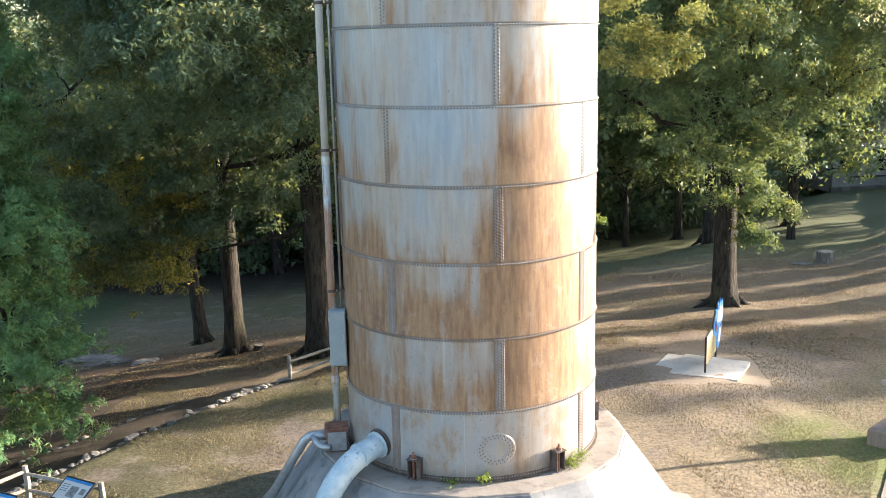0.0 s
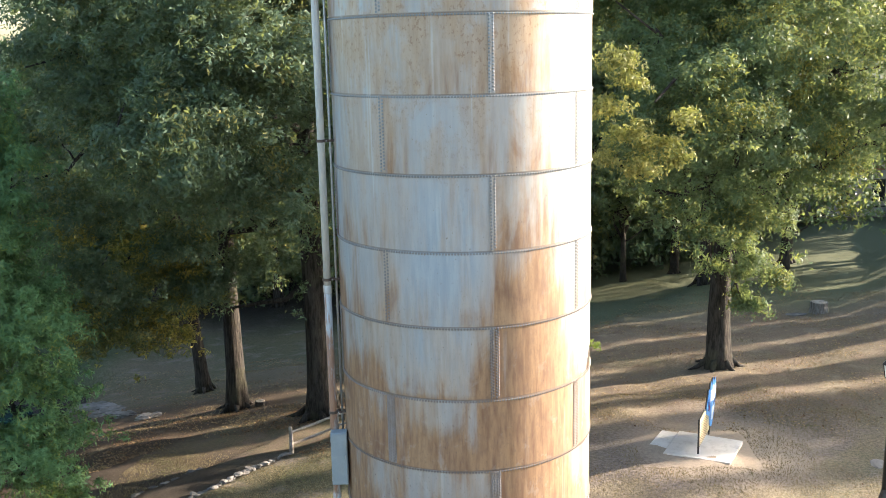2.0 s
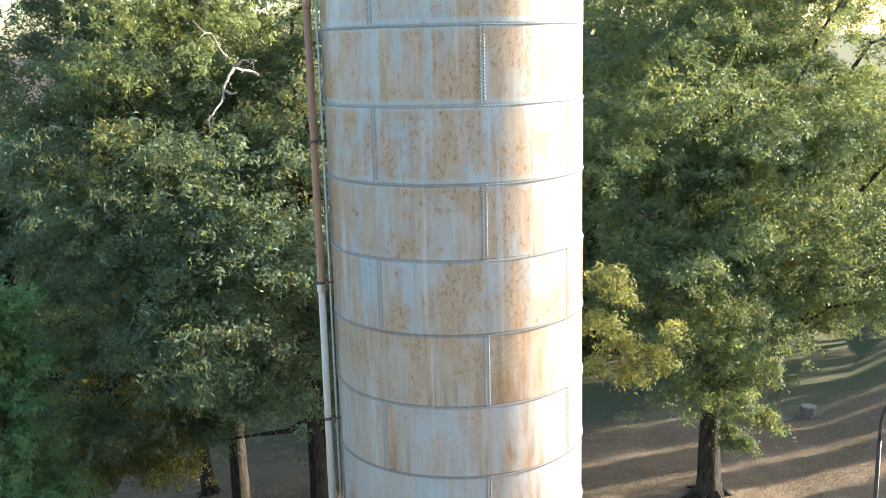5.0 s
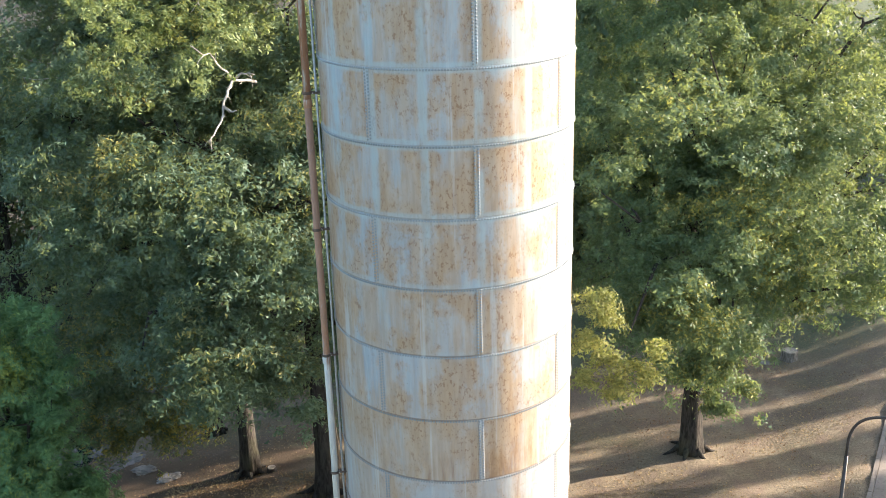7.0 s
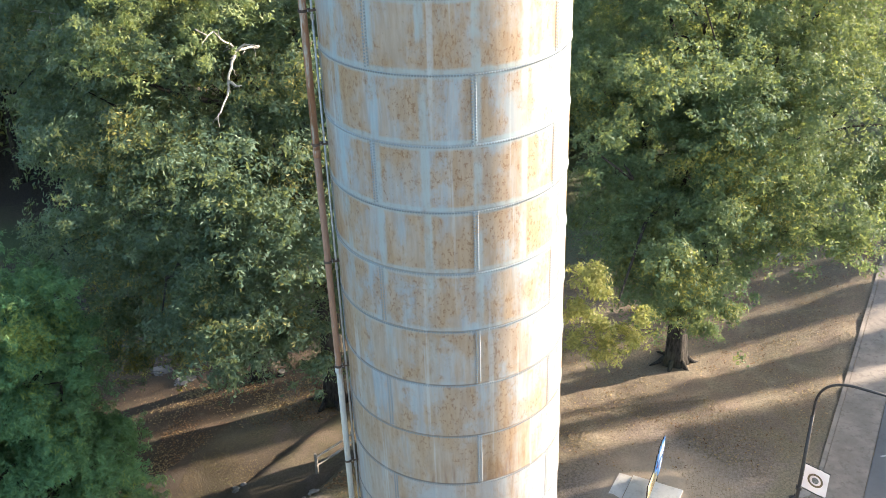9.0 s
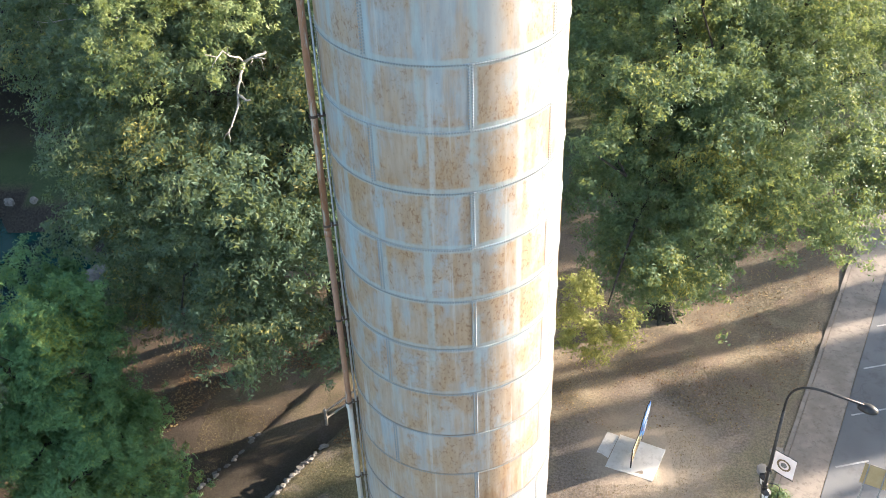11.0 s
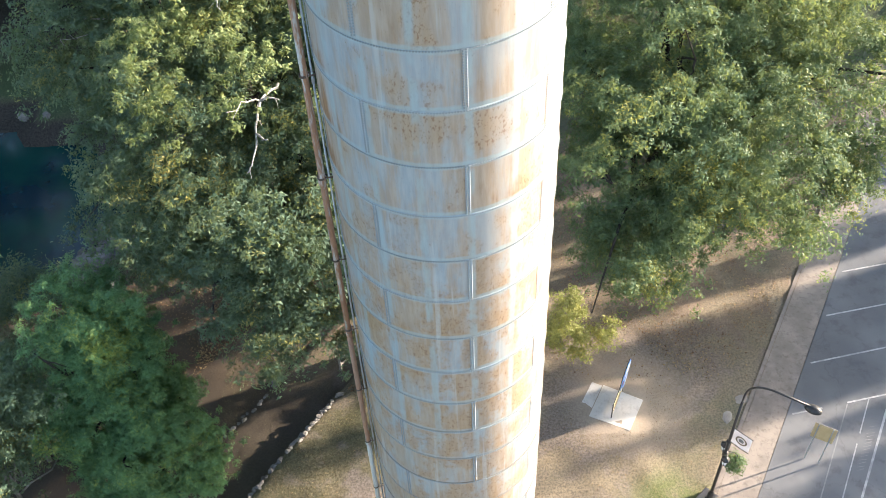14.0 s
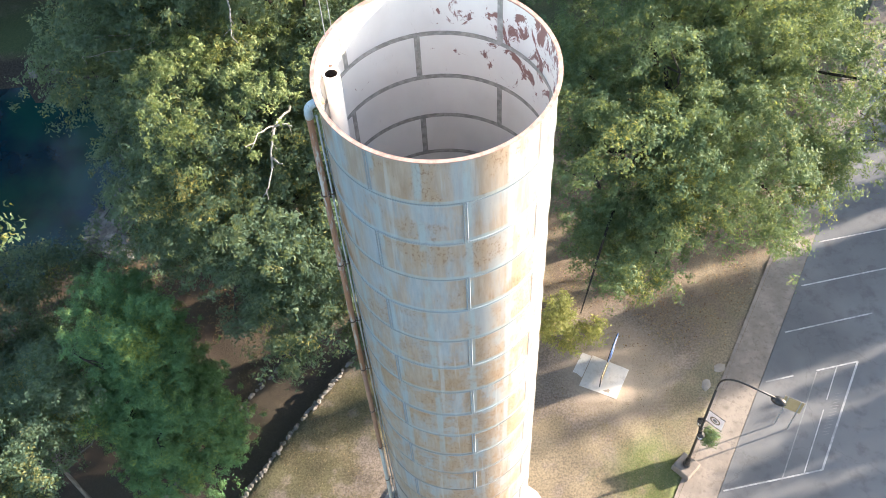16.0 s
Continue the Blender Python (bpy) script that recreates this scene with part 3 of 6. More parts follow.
# ---- ground, car park, water ----
def spread(lo, hi, fine_lo, fine_hi, fine, grow=1.18, far=3000):
    mid = list(np.arange(fine_lo, fine_hi + 1e-6, fine))
    right, step = [mid[-1]], fine
    while right[-1] < hi:
        step = min(step * grow, 3.0)
        right.append(right[-1] + step)
    left, step = [mid[0]], fine
    while left[-1] > lo:
        step = min(step * grow, 3.0)
        left.append(left[-1] - step)
    for k in (40, 150, 500, 1200, far):
        right.append(right[-1] + k)
        left.append(left[-1] - k)
    return np.array(left[:0:-1] + mid + right[1:])


gx, gy = spread(-80, 80, -16, 16, 0.35), spread(-40, 130, 18, 42, 0.35)
GX, GY = np.meshgrid(gx, gy)
GZ = ground_z(np.clip(GX, -150, 150), np.clip(GY, -120, 200))
idx = np.arange(GX.size).reshape(GX.shape)
quads = np.stack([idx[:-1, :-1], idx[:-1, 1:], idx[1:, 1:], idx[1:, :-1]], -1).reshape(-1, 4)
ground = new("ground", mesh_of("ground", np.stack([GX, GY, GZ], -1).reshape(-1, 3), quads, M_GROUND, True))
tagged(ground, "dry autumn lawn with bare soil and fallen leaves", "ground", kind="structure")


def strip(bm, a, b, wide, z0, z1):
    """A flat bar from a to b on plan."""
    a, b = Vector((*a, 0)), Vector((*b, 0))
    side = (b - a).normalized().cross(Vector((0, 0, 1))) * wide / 2
    low = [bm.verts.new((p.x, p.y, z0)) for p in (a - side, a + side, b + side, b - side)]
    top = [bm.verts.new((v.co.x, v.co.y, z1)) for v in low]
    bm.faces.new(top if (b - a).cross(side).z > 0 else top)
    bm.faces.new(low[::-1])
    for i in range(4):
        bm.faces.new((low[i], low[(i + 1) % 4], top[(i + 1) % 4], top[i]))
    bmesh.ops.recalc_face_normals(bm, faces=bm.faces)
    return bm


K0, KD, KN = Vector((15.1, 32.2)), Vector((0.47, 0.883)), Vector((0.883, -0.47))   # kerb line: a point, its way, and across to the cars


def lot_at(along, across):
    p = K0 + KD * along + KN * across
    return (p.x, p.y)


road = tagged(part("road", strip(bmesh.new(), lot_at(-45, 22.0), lot_at(60, 22.0), 40.0, LOT_Z - 0.3, LOT_Z), M_ASPHALT), "worn grey asphalt car park beside the lawn", "car park", kind="structure")
walkway = thing("pavement", (0, 0, 0), "brown-grey concrete sidewalk between lawn and car park", "sidewalk", kind="structure")
for i in range(-22, 26):
    w = 2.4
    part("paving_slab", strip(bmesh.new(), lot_at(i * w + 0.002, 1.11), lot_at((i + 1) * w - 0.002, 1.11), 1.74, LOT_Z - 0.3, LOT_Z + 0.03 + 0.002 * (i % 3)), M_WALKWAY, walkway)
kerb = thing("kerb", (0, 0, 0), "low concrete kerb along the edge of the lawn", "kerb", kind="structure")
for i in range(-18, 21):
    part("kerb_stone", strip(bmesh.new(), lot_at(i * 3.0 + 0.01, 0.12), lot_at((i + 1) * 3.0 - 0.01, 0.12), 0.2, LOT_Z - 0.35, LOT_Z + 0.06), M_WALKWAY, kerb)

marking = thing("road_marking", (0, 0, LOT_Z), "worn white painted parking lines on asphalt", "road marking", kind="structure")
PAINT = 0.005


def line(a, b, wide=0.085, worn=(), paint=None):
    """A painted line with gaps where it has worn off."""
    cuts = [0.0] + [c for g in worn for c in g] + [1.0]
    va, vb = Vector(a), Vector(b)
    for s, e in zip(cuts[::2], cuts[1::2]):
        part("painted_line", strip(bmesh.new(), va.lerp(vb, s), va.lerp(vb, e), wide, LOT_Z - 0.02, LOT_Z + PAINT), paint or M_LINE, marking).matrix_basis = pose(0, 0, -LOT_Z)


line((21.9, 40.1), (27.1, 41.1))
line((20.2, 37.0), (25.4, 38.05))
line((18.6, 33.9), (23.8, 35.0))
line((16.9, 30.8), (22.2, 31.9), worn=((0.30, 0.55),))
line((13.5, 24.6), (18.8, 25.6))
line((11.8, 21.5), (17.1, 22.5))
line((22.2, 31.9), (18.8, 25.6), 0.11)
line((19.8, 31.3), (16.6, 25.1), 0.06, paint=M_LINE_FAINT)
line((21.0, 31.65), (17.8, 25.4), 0.06, worn=((0.33, 0.42),))
for k in range(7):      # words worn past reading
    a = Vector((20.9, 30.0)) + (Vector((18.8, 25.6)) - Vector((22.2, 31.9))).normalized() * (0.42 * k)
    line((a.x, a.y), (a.x - 0.42, a.y - 0.05), 0.024, paint=M_LINE_FAINT)
    line((a.x - 0.1, a.y - 0.15), (a.x - 0.48, a.y - 0.24), 0.024, paint=M_LINE_FAINT)

water = tagged(part("water", lathe(bmesh.new(), [(15.5, POOL_Z - 0.02), (15.5, POOL_Z)], 48, (-38, 54.2, 0)), M_WATER), "dark blue-green spring pool with still water", "spring pool", kind="structure")

M_DARKSTEEL = plain("dark_rusted_steel", (0.05, 0.04, 0.035), (0.12, 0.09, 0.075), 8.0, 0.8)
# ---- the standpipe ----
tower = thing("water_tower", (TX, TY, 0), "tall riveted steel standpipe in weathered blue-grey paint with rust streaks", "water tower")


def arc_plate(r_out, thick, z0, z1, a0, a1, seg=18):
    bm = bmesh.new()
    rows = []
    for i in range(seg + 1):
        a = radians(a0 + (a1 - a0) * i / seg)
        c, s = math.cos(a), math.sin(a)
        rows.append([bm.verts.new((r * c, r * s, z)) for r, z in ((r_out, z0), (r_out, z1), (r_out - thick, z1), (r_out - thick, z0))])
    for p, q in zip(rows, rows[1:]):
        for j in range(4):
            f = bm.faces.new((p[j], q[j], q[(j + 1) % 4], p[(j + 1) % 4]))
            f.material_index = 1 if j == 2 else 0
            f.smooth = j in (0, 2)
    bm.faces.new(rows[0])
    bm.faces.new(rows[-1][::-1])
    bmesh.ops.recalc_face_normals(bm, faces=bm.faces)
    for p in rows:
        for j in range(4):
            e = bm.edges.get((p[j], p[(j + 1) % 4]))
            if e and p in (rows[0], rows[-1]):
                e.smooth = False
    for p, q in zip(rows, rows[1:]):
        for j in range(4):
            bm.edges.get((p[j], q[j])).smooth = False
    return bm


def rivet_mesh(name, spots, r, h, sides=7):
    """Domed rivet heads. spots: rows of place and outward angle."""
    ring = np.array([(math.cos(2 * math.pi * j / sides), math.sin(2 * math.pi * j / sides)) for j in range(sides)])
    shape = np.concatenate([np.column_stack([np.full(sides, -0.003), ring * r]), np.column_stack([np.full(sides, h * 0.65), ring * r * 0.72]), [[h, 0, 0], [h, 0, 0]]])
    tri = []
    for j in range(sides):
        k = (j + 1) % sides
        tri += [(j, k, sides + k), (j, sides + k, sides + j), (sides + j, sides + k, 2 * sides)]
    tri = np.array(tri)
    spots = np.asarray(spots, float)
    c, s = np.cos(spots[:, 3]), np.sin(spots[:, 3])
    v = np.empty((len(spots), len(shape), 3))
    v[:, :, 0] = spots[:, None, 0] + shape[None, :, 0] * c[:, None] - shape[None, :, 1] * s[:, None]
    v[:, :, 1] = spots[:, None, 1] + shape[None, :, 0] * s[:, None] + shape[None, :, 1] * c[:, None]
    v[:, :, 2] = spots[:, None, 2] + shape[None, :, 2]
    f = (tri[None] + (np.arange(len(spots)) * len(shape))[:, None, None]).reshape(-1, 3)
    return mesh_of(name, v.reshape(-1, 3), f, M_RIVET, True)


def ring_spots(radius, count, z=0.0, shift=0.0):
    a = np.arange(count) * 2 * math.pi / count + shift
    return np.column_stack([radius * np.cos(a), radius * np.sin(a), np.full(count, z), a])


LAP = 0.013
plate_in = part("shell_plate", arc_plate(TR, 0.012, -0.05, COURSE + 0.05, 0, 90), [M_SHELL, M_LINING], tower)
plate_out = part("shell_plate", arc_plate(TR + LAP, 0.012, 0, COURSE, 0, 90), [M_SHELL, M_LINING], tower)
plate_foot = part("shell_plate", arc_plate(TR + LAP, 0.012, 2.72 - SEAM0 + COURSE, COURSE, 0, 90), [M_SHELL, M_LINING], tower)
row_mesh = rivet_mesh("rivet_seam", ring_spots(TR + LAP, 288), 0.0235, 0.020)


def column_spots(radius, gap, cols, z0, z1):
    rows = []
    for k, off in enumerate(cols):
        for z in np.arange(z0 + (gap / 2 if k % 2 else 0), z1, gap):
            a = off / radius
            rows.append((radius * math.cos(a), radius * math.sin(a), z, a))
    return rows


column_wide = rivet_mesh("rivet_column", column_spots(TR + LAP + 0.008, 0.062, (-0.075, -0.035, 0.035, 0.075), 0.05, COURSE - 0.03), 0.024, 0.020)
column_thin = rivet_mesh("rivet_column", column_spots(TR + LAP + 0.008, 0.066, (-0.036, 0.036), 0.05, COURSE - 0.03), 0.024, 0.020)
strap_wide = arc_plate(TR + LAP + 0.009, 0.008, 0.02, COURSE - 0.02, -2.15, 2.15, 3)
strap_wide = part("butt_strap", strap_wide, M_STRAP, tower, "dark riveted butt strap")
strap_thin = part("butt_strap", arc_plate(TR + LAP + 0.004, 0.004, 0.01, COURSE - 0.01, -1.3, 1.3, 2), M_SHELL, tower)
seal_up = arc_plate(TR - 0.012, 0.004, 0.02, COURSE - 0.02, -1.6, 1.6, 2)
seal_up = part("seam_sealer", seal_up, M_SEAL, tower, "dark grey sealer strip inside the tank")
seal_ring = part("seam_sealer", arc_plate(TR - 0.013, 0.004, -0.07, 0.07, 0, 360, 72), M_SEAL, tower, "dark grey sealer ring inside the tank")


def again(ob, z, turn):
    """Another piece on the same mesh, turned about the axis."""
    o = ob.copy()
    scene.collection.objects.link(o)
    o.matrix_basis = pose(0, 0, z, 0, 0, turn)
    return o


used = set()


def lay(ob, z, turn):
    if ob in used:
        return again(ob, z, turn)
    used.add(ob)
    ob.matrix_basis = pose(0, 0, z, 0, 0, turn)
    return ob


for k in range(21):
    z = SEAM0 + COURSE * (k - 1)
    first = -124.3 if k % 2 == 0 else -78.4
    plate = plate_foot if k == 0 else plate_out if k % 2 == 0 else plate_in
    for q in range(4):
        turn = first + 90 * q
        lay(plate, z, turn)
        if k < 3:
            lay(strap_wide, z, turn)
        elif k > 4:
            lay(strap_thin, z, turn)
        col = new("rivet_column", column_wide if k < 4 else column_thin)
        col.parent, col.matrix_basis = tower, pose(0, 0, z, 0, 0, turn)
        tagged(col, kind="stuff")
        if k > 12:
            lay(seal_up, z, turn)
    if k < 20:
        row = new("rivet_seam", row_mesh)
        row.parent, row.matrix_basis = tower, pose(0, 0, z + COURSE - 0.035, 0, 0, k * 0.6)
        tagged(row, kind="stuff")
    if k > 12:
        lay(seal_ring, z, 0)
foot_row = new("rivet_seam", rivet_mesh("rivet_seam", ring_spots(TR + LAP, 288), 0.022, 0.020))
foot_row.parent, foot_row.matrix_basis = tower, pose(0, 0, 2.79)
tagged(foot_row, kind="stuff")
part("base_ring", lathe(bmesh.new(), [(TR - 0.02, 2.74), (TR + 0.075, 2.74), (TR + 0.075, 2.758), (TR + 0.03, 2.762), (TR + 0.025, 2.83), (TR - 0.02, 2.83)], 72, close=True), M_DARKSTEEL, tower, "dark steel angle ring at the foot")
part("rim", lathe(bmesh.new(), [(TR + 0.012, RIM - 0.07), (TR + 0.026, RIM - 0.07), (TR + 0.03, RIM - 0.012), (TR + 0.095, RIM - 0.01), (TR + 0.095, RIM + 0.008), (TR - 0.005, RIM + 0.01), (TR - 0.005, RIM - 0.03)], 96, close=True), M_RIM, tower, "pinkish rusted rim angle")
part("tank_floor", lathe(bmesh.new(), [(TR - 0.03, 2.80), (TR - 0.03, 2.83)], 48), M_SEAL, tower)

# the manhole: a ring of two rows of rivets on a thin plate
mh = radians(-80.2)
spots = []
for rad, count, off in ((0.26, 22, 0), (0.315, 26, 0.1)):
    for i in range(count):
        t = 2 * math.pi * i / count + off
        a = mh + rad * 1.08 * math.cos(t) / TR
        spots.append(((TR + LAP + 0.012) * math.cos(a), (TR + LAP + 0.012) * math.sin(a), 3.40 + rad * 0.95 * math.sin(t), a))
man = thing("manhole_cover", (TX, TY, 0), "riveted oval manhole plate in rusty grey paint", "manhole cover")
bm = bmesh.new()
rings = [[], [], []]
for i in range(36):
    t = 2 * math.pi * i / 36
    for lst, rad, r in zip(rings, (0.36, 0.35, 0.215), (TR + LAP, TR + LAP + 0.012, TR + LAP + 0.012)):
        a = mh + rad * 1.08 * math.cos(t) / TR
        lst.append(bm.verts.new((r * math.cos(a), r * math.sin(a), 3.40 + rad * 0.95 * math.sin(t))))
for p, q in zip(rings, rings[1:]):
    for i in range(36):
        bm.faces.new((p[i], p[(i + 1) % 36], q[(i + 1) % 36], q[i]))
bmesh.ops.recalc_face_normals(bm, faces=bm.faces)
part("flange", bm, M_SHELL, man)
studs = new("rivet_ring", rivet_mesh("rivet_ring", spots, 0.02, 0.018))
studs.parent = man
tagged(studs, kind="stuff")


# anchor lugs
def anchor_lug(deg):
    a = radians(deg)
    lug = thing("anchor_bracket", (TX + (TR + 0.02) * math.cos(a), TY + (TR + 0.02) * math.sin(a), 2.72), "rusty steel anchor bracket with bolt on the tank foot", "anchor bracket", "anchor brackets at the foot", turn=deg)
    part("back_plate", box(bmesh.new(), (0.016, 0.30, 0.46), (0.012, 0, 0.25), 0.003), M_DARKSTEEL, lug)
    for s in (-0.1, 0.1):
        part("side_plate", box(bmesh.new(), (0.17, 0.016, 0.42), (0.105, s, 0.24), 0.003), M_DARKSTEEL, lug)
    part("cap_plate", box(bmesh.new(), (0.2, 0.26, 0.022), (0.115, 0, 0.46), 0.004), M_DARKSTEEL, lug)
    part("bolt", tube(bmesh.new(), [(0.12, 0, 0.02), (0.12, 0, 0.60)], 0.026, 10), M_RUSTY, lug)
    part("nut", lathe(bmesh.new(), [(0.055, 0.472), (0.055, 0.53)], 6, (0.12, 0, 0)), M_RUSTY, lug)
    part("washer", lathe(bmesh.new(), [(0.07, 0.462), (0.07, 0.474)], 14, (0.12, 0, 0)), M_GALV, lug)
    return lug


for deg in (-114.6, -52.7, 10, 72, 134):
    anchor_lug(deg)

# concrete foundation, sixteen-sided
plinth = thing("foundation", (TX, TY, 0), "sloping many-sided old concrete foundation under the tank", "foundation", turn=-4.0)
part("body", lathe(bmesh.new(), [(5.1, 0.1), (5.05, 0.5), (3.62, 2.50), (3.5, 2.60), (3.46, 2.68)], 16), M_CONC, plinth)
part("top_slab", lathe(bmesh.new(), [(3.44, 2.66), (3.42, 2.715), (3.40, 2.722)], 16), M_CONC_TOP, plinth, "dusty brown top of the concrete")
apron = tagged(part("apron", lathe(bmesh.new(), [(5.3, 0.30), (5.3, 0.66), (4.9, 0.70), (4.85, 0.30)], 16, (TX, TY, 0), close=True), M_CONC_TOP), "low concrete apron round the foundation", "apron", kind="structure")

# ---- pipes on the tank ----
RX, RY = -2.80, 20.85
riser = thing("riser_pipe", (RX, RY, 0), "chalky white rusting overflow pipe running up the tank", "pipe")
part("lower_pipe", tube(bmesh.new(), [(0, 0, 3.0), (0, 0, 9.0)], 0.082, 14), M_RISER, riser, smooth=True)
part("middle_pipe", tube(bmesh.new(), [(0, 0, 9.0), (0.01, 0, 15.2), (0, 0, 21.2)], 0.08, 14), M_RISER, riser, smooth=True)
part("upper_pipe", tube(bmesh.new(), [(0, 0, 21.2), (0.02, 0, 27.4)] + bend((0.03, 0, 33.0), (0.03, 0, 33.75), (0.42, 0.08, 33.80), 0.22), 0.082, 14), M_RISER, riser, smooth=True)
for z in (4.2, 9.0, 15.2, 21.2, 27.3):
    part("coupling", lathe(bmesh.new(), [(0.082, z - 0.09), (0.092, z - 0.08), (0.092, z + 0.08), (0.082, z + 0.09)], 14), M_RISER, riser, smooth=True)
part("elbow", tube(bmesh.new(), bend((0.03, 0, 33.35), (0.03, 0, 33.76), (0.36, 0.07, 33.80), 0.24), 0.1, 14), M_PIPE, riser, "blue-grey elbow at the top", smooth=True)
toward = (Vector((TX, TY)) - Vector((RX, RY))).normalized()
conduit = thing("conduit", (RX + toward.x * 0.2, RY + toward.y * 0.2 - 0.03, 0), "thin grey conduit between pipe and tank", "conduit")
part("run", tube(bmesh.new(), [(0, 0, 5.8), (0, 0, 12.0), (0, 0, 33.4)], 0.026, 8), M_GALV, conduit, smooth=True)
for z in (12.0, 18.2, 24.3, 30.4):
    part("coupling", lathe(bmesh.new(), [(0.04, z - 0.06), (0.04, z + 0.06)], 8), M_GALV, conduit)
for i, z in enumerate((6.2, 9.22, 12.2, 15.32, 18.38, 21.42, 24.45, 27.45, 30.55)):
    br = thing("pipe_bracket", (RX, RY, z), "rusty steel stand-off bracket clamping the pipe to the tank", "pipe bracket", "brackets up the pipe", turn=math.degrees(math.atan2(toward.y, toward.x)))
    part("clamp", lathe(bmesh.new(), [(0.085, -0.03), (0.098, -0.03), (0.098, 0.03), (0.085, 0.03)], 14, close=True), M_DARKSTEEL, br)
    for s in (-0.05, 0.05):
        part("arm", box(bmesh.new(), (0.26, 0.012, 0.05), (0.2, s, 0), 0.002), M_DARKSTEEL, br)
    part("stud", tube(bmesh.new(), [(0.11, -0.09, 0), (0.11, 0.09, 0)], 0.012, 6), M_GALV, br)

cabinet = thing("control_cabinet", (RX + 0.12, RY - 0.17, 5.20), "blue-grey steel electric cabinet on the pipe", "electric cabinet", turn=4)
part("body", box(bmesh.new(), (0.36, 0.26, 1.22), (0, 0, 0), 0.012), M_BOX, cabinet)
part("door", box(bmesh.new(), (0.33, 0.018, 1.16), (0, -0.14, 0), 0.005), M_BOX, cabinet)
part("handle", box(bmesh.new(), (0.02, 0.03, 0.09), (0.13, -0.16, 0.05), 0.004), M_GALV, cabinet)
for z in (-0.45, 0.45):
    part("hinge", tube(bmesh.new(), [(-0.17, -0.145, z - 0.05), (-0.17, -0.145, z + 0.05)], 0.011, 8), M_GALV, cabinet)

# the large outlet pipe: out of the shell and down the slope
a = radians(-134)
o1, o2 = Vector((TX + (TR - 0.05) * math.cos(a), TY + (TR - 0.05) * math.sin(a), 3.28)), Vector((TX + 3.75 * math.cos(a), TY + 3.75 * math.sin(a), 3.10))
outlet = thing("outlet_pipe", (o1.x, o1.y, o1.z), "large light blue-grey outlet pipe bending down from the tank", "pipe")
down = Vector((TX + 4.95 * math.cos(radians(-137)), TY + 4.95 * math.sin(radians(-137)), 1.15))
mid_pts = [p - o1 for p in bend(o1, o2, down, 0.62, 8)]
part("pipe_run", tube(bmesh.new(), mid_pts + [Vector((down.x - 0.35, down.y - 0.35, 0.5)) - o1], 0.24, 22), M_PIPE, outlet, smooth=True)
way = (o2 - o1).normalized()
for dist, wide in ((0.12, 0.285), (0.62, 0.262)):
    part("collar", tube(bmesh.new(), [way * dist, way * (dist + 0.05)], wide, 22), M_PIPE, outlet)
part("gasket", tube(bmesh.new(), [way * 0.03, way * 0.09], 0.31, 22), M_DARKSTEEL, outlet, "dark rusted gasket at the shell")

# the valve box by the foot of the riser, and the two small drain pipes
valve = thing("valve_box", (-2.78, 20.52, 2.72), "rusty steel valve box with pale grey front", "valve box", turn=8)
part("body", box(bmesh.new(), (0.46, 0.40, 0.50), (0, 0, 0.26), 0.015), M_RUSTY, valve)
part("front_plate", box(bmesh.new(), (0.40, 0.02, 0.42), (0, -0.21, 0.25), 0.006), M_GALV, valve)
part("lid", box(bmesh.new(), (0.52, 0.46, 0.03), (0, 0, 0.53), 0.006), M_RUSTY, valve)
drain = thing("drain_pipe", (-3.0, 20.6, 3.0), "grey metal drain pipe running down the concrete slope", "pipe")
part("pipe_run", tube(bmesh.new(), bend((0.1, -0.05, 0.0), (-0.42, -0.05, 0.05), (-1.75, 0.1, -2.15), 0.25), 0.1, 14), M_GALV, drain, smooth=True)
part("branch_pipe", tube(bmesh.new(), bend((-0.3, -0.1, 0.02), (-0.15, -0.35, -0.12), (0.12, -0.42, -0.12), 0.15), 0.07, 12), M_GALV, drain, smooth=True)

# inside the tank, near the top: the pipe's mouth and a hanging cable
h = radians(159.9)
mouth = thing("overflow_pipe", (-2.30, 21.97, 26.0), "white upright overflow pipe inside the tank with dark open mouth", "pipe")
part("pipe_wall", lathe(bmesh.new(), [(0.165, 0.0), (0.195, 0.0), (0.195, 7.6), (0.165, 7.6)], 24, close=True), M_LINING, mouth, smooth=True)
part("pipe_lip", lathe(bmesh.new(), [(0.160, 7.58), (0.205, 7.58), (0.205, 7.63), (0.160, 7.63)], 24, close=True), M_LINING, mouth)
# near-black inner tube paints the shade inside the pipe's mouth
part("hollow", lathe(bmesh.new(), [(0.001, 5.6), (0.161, 5.6), (0.161, 7.57), (0.163, 7.57), (0.163, 5.58), (0.001, 5.58)], 24), M_DARK, mouth)
rod = thing("lightning_rod", (TX + (TR - 0.06) * math.cos(h), TY + (TR - 0.06) * math.sin(h), 33.3), "two thin metal rods standing up from the tank rim", "lightning rod")
part("rod_shaft", tube(bmesh.new(), [(0, 0, 0), (0, 0, 2.6)], 0.014, 6), M_GALV, rod)
part("rod_shaft", tube(bmesh.new(), [(0.12, 0.3, 0.15), (0.12, 0.3, 2.3)], 0.010, 6), M_GALV, rod)
part("clip", box(bmesh.new(), (0.09, 0.09, 0.05), (0, 0, 0.12), 0.006), M_RUSTY, rod)


# ---- trees ----
def unit(v):
    return v / np.maximum(np.linalg.norm(v, axis=-1, keepdims=True), 1e-9)


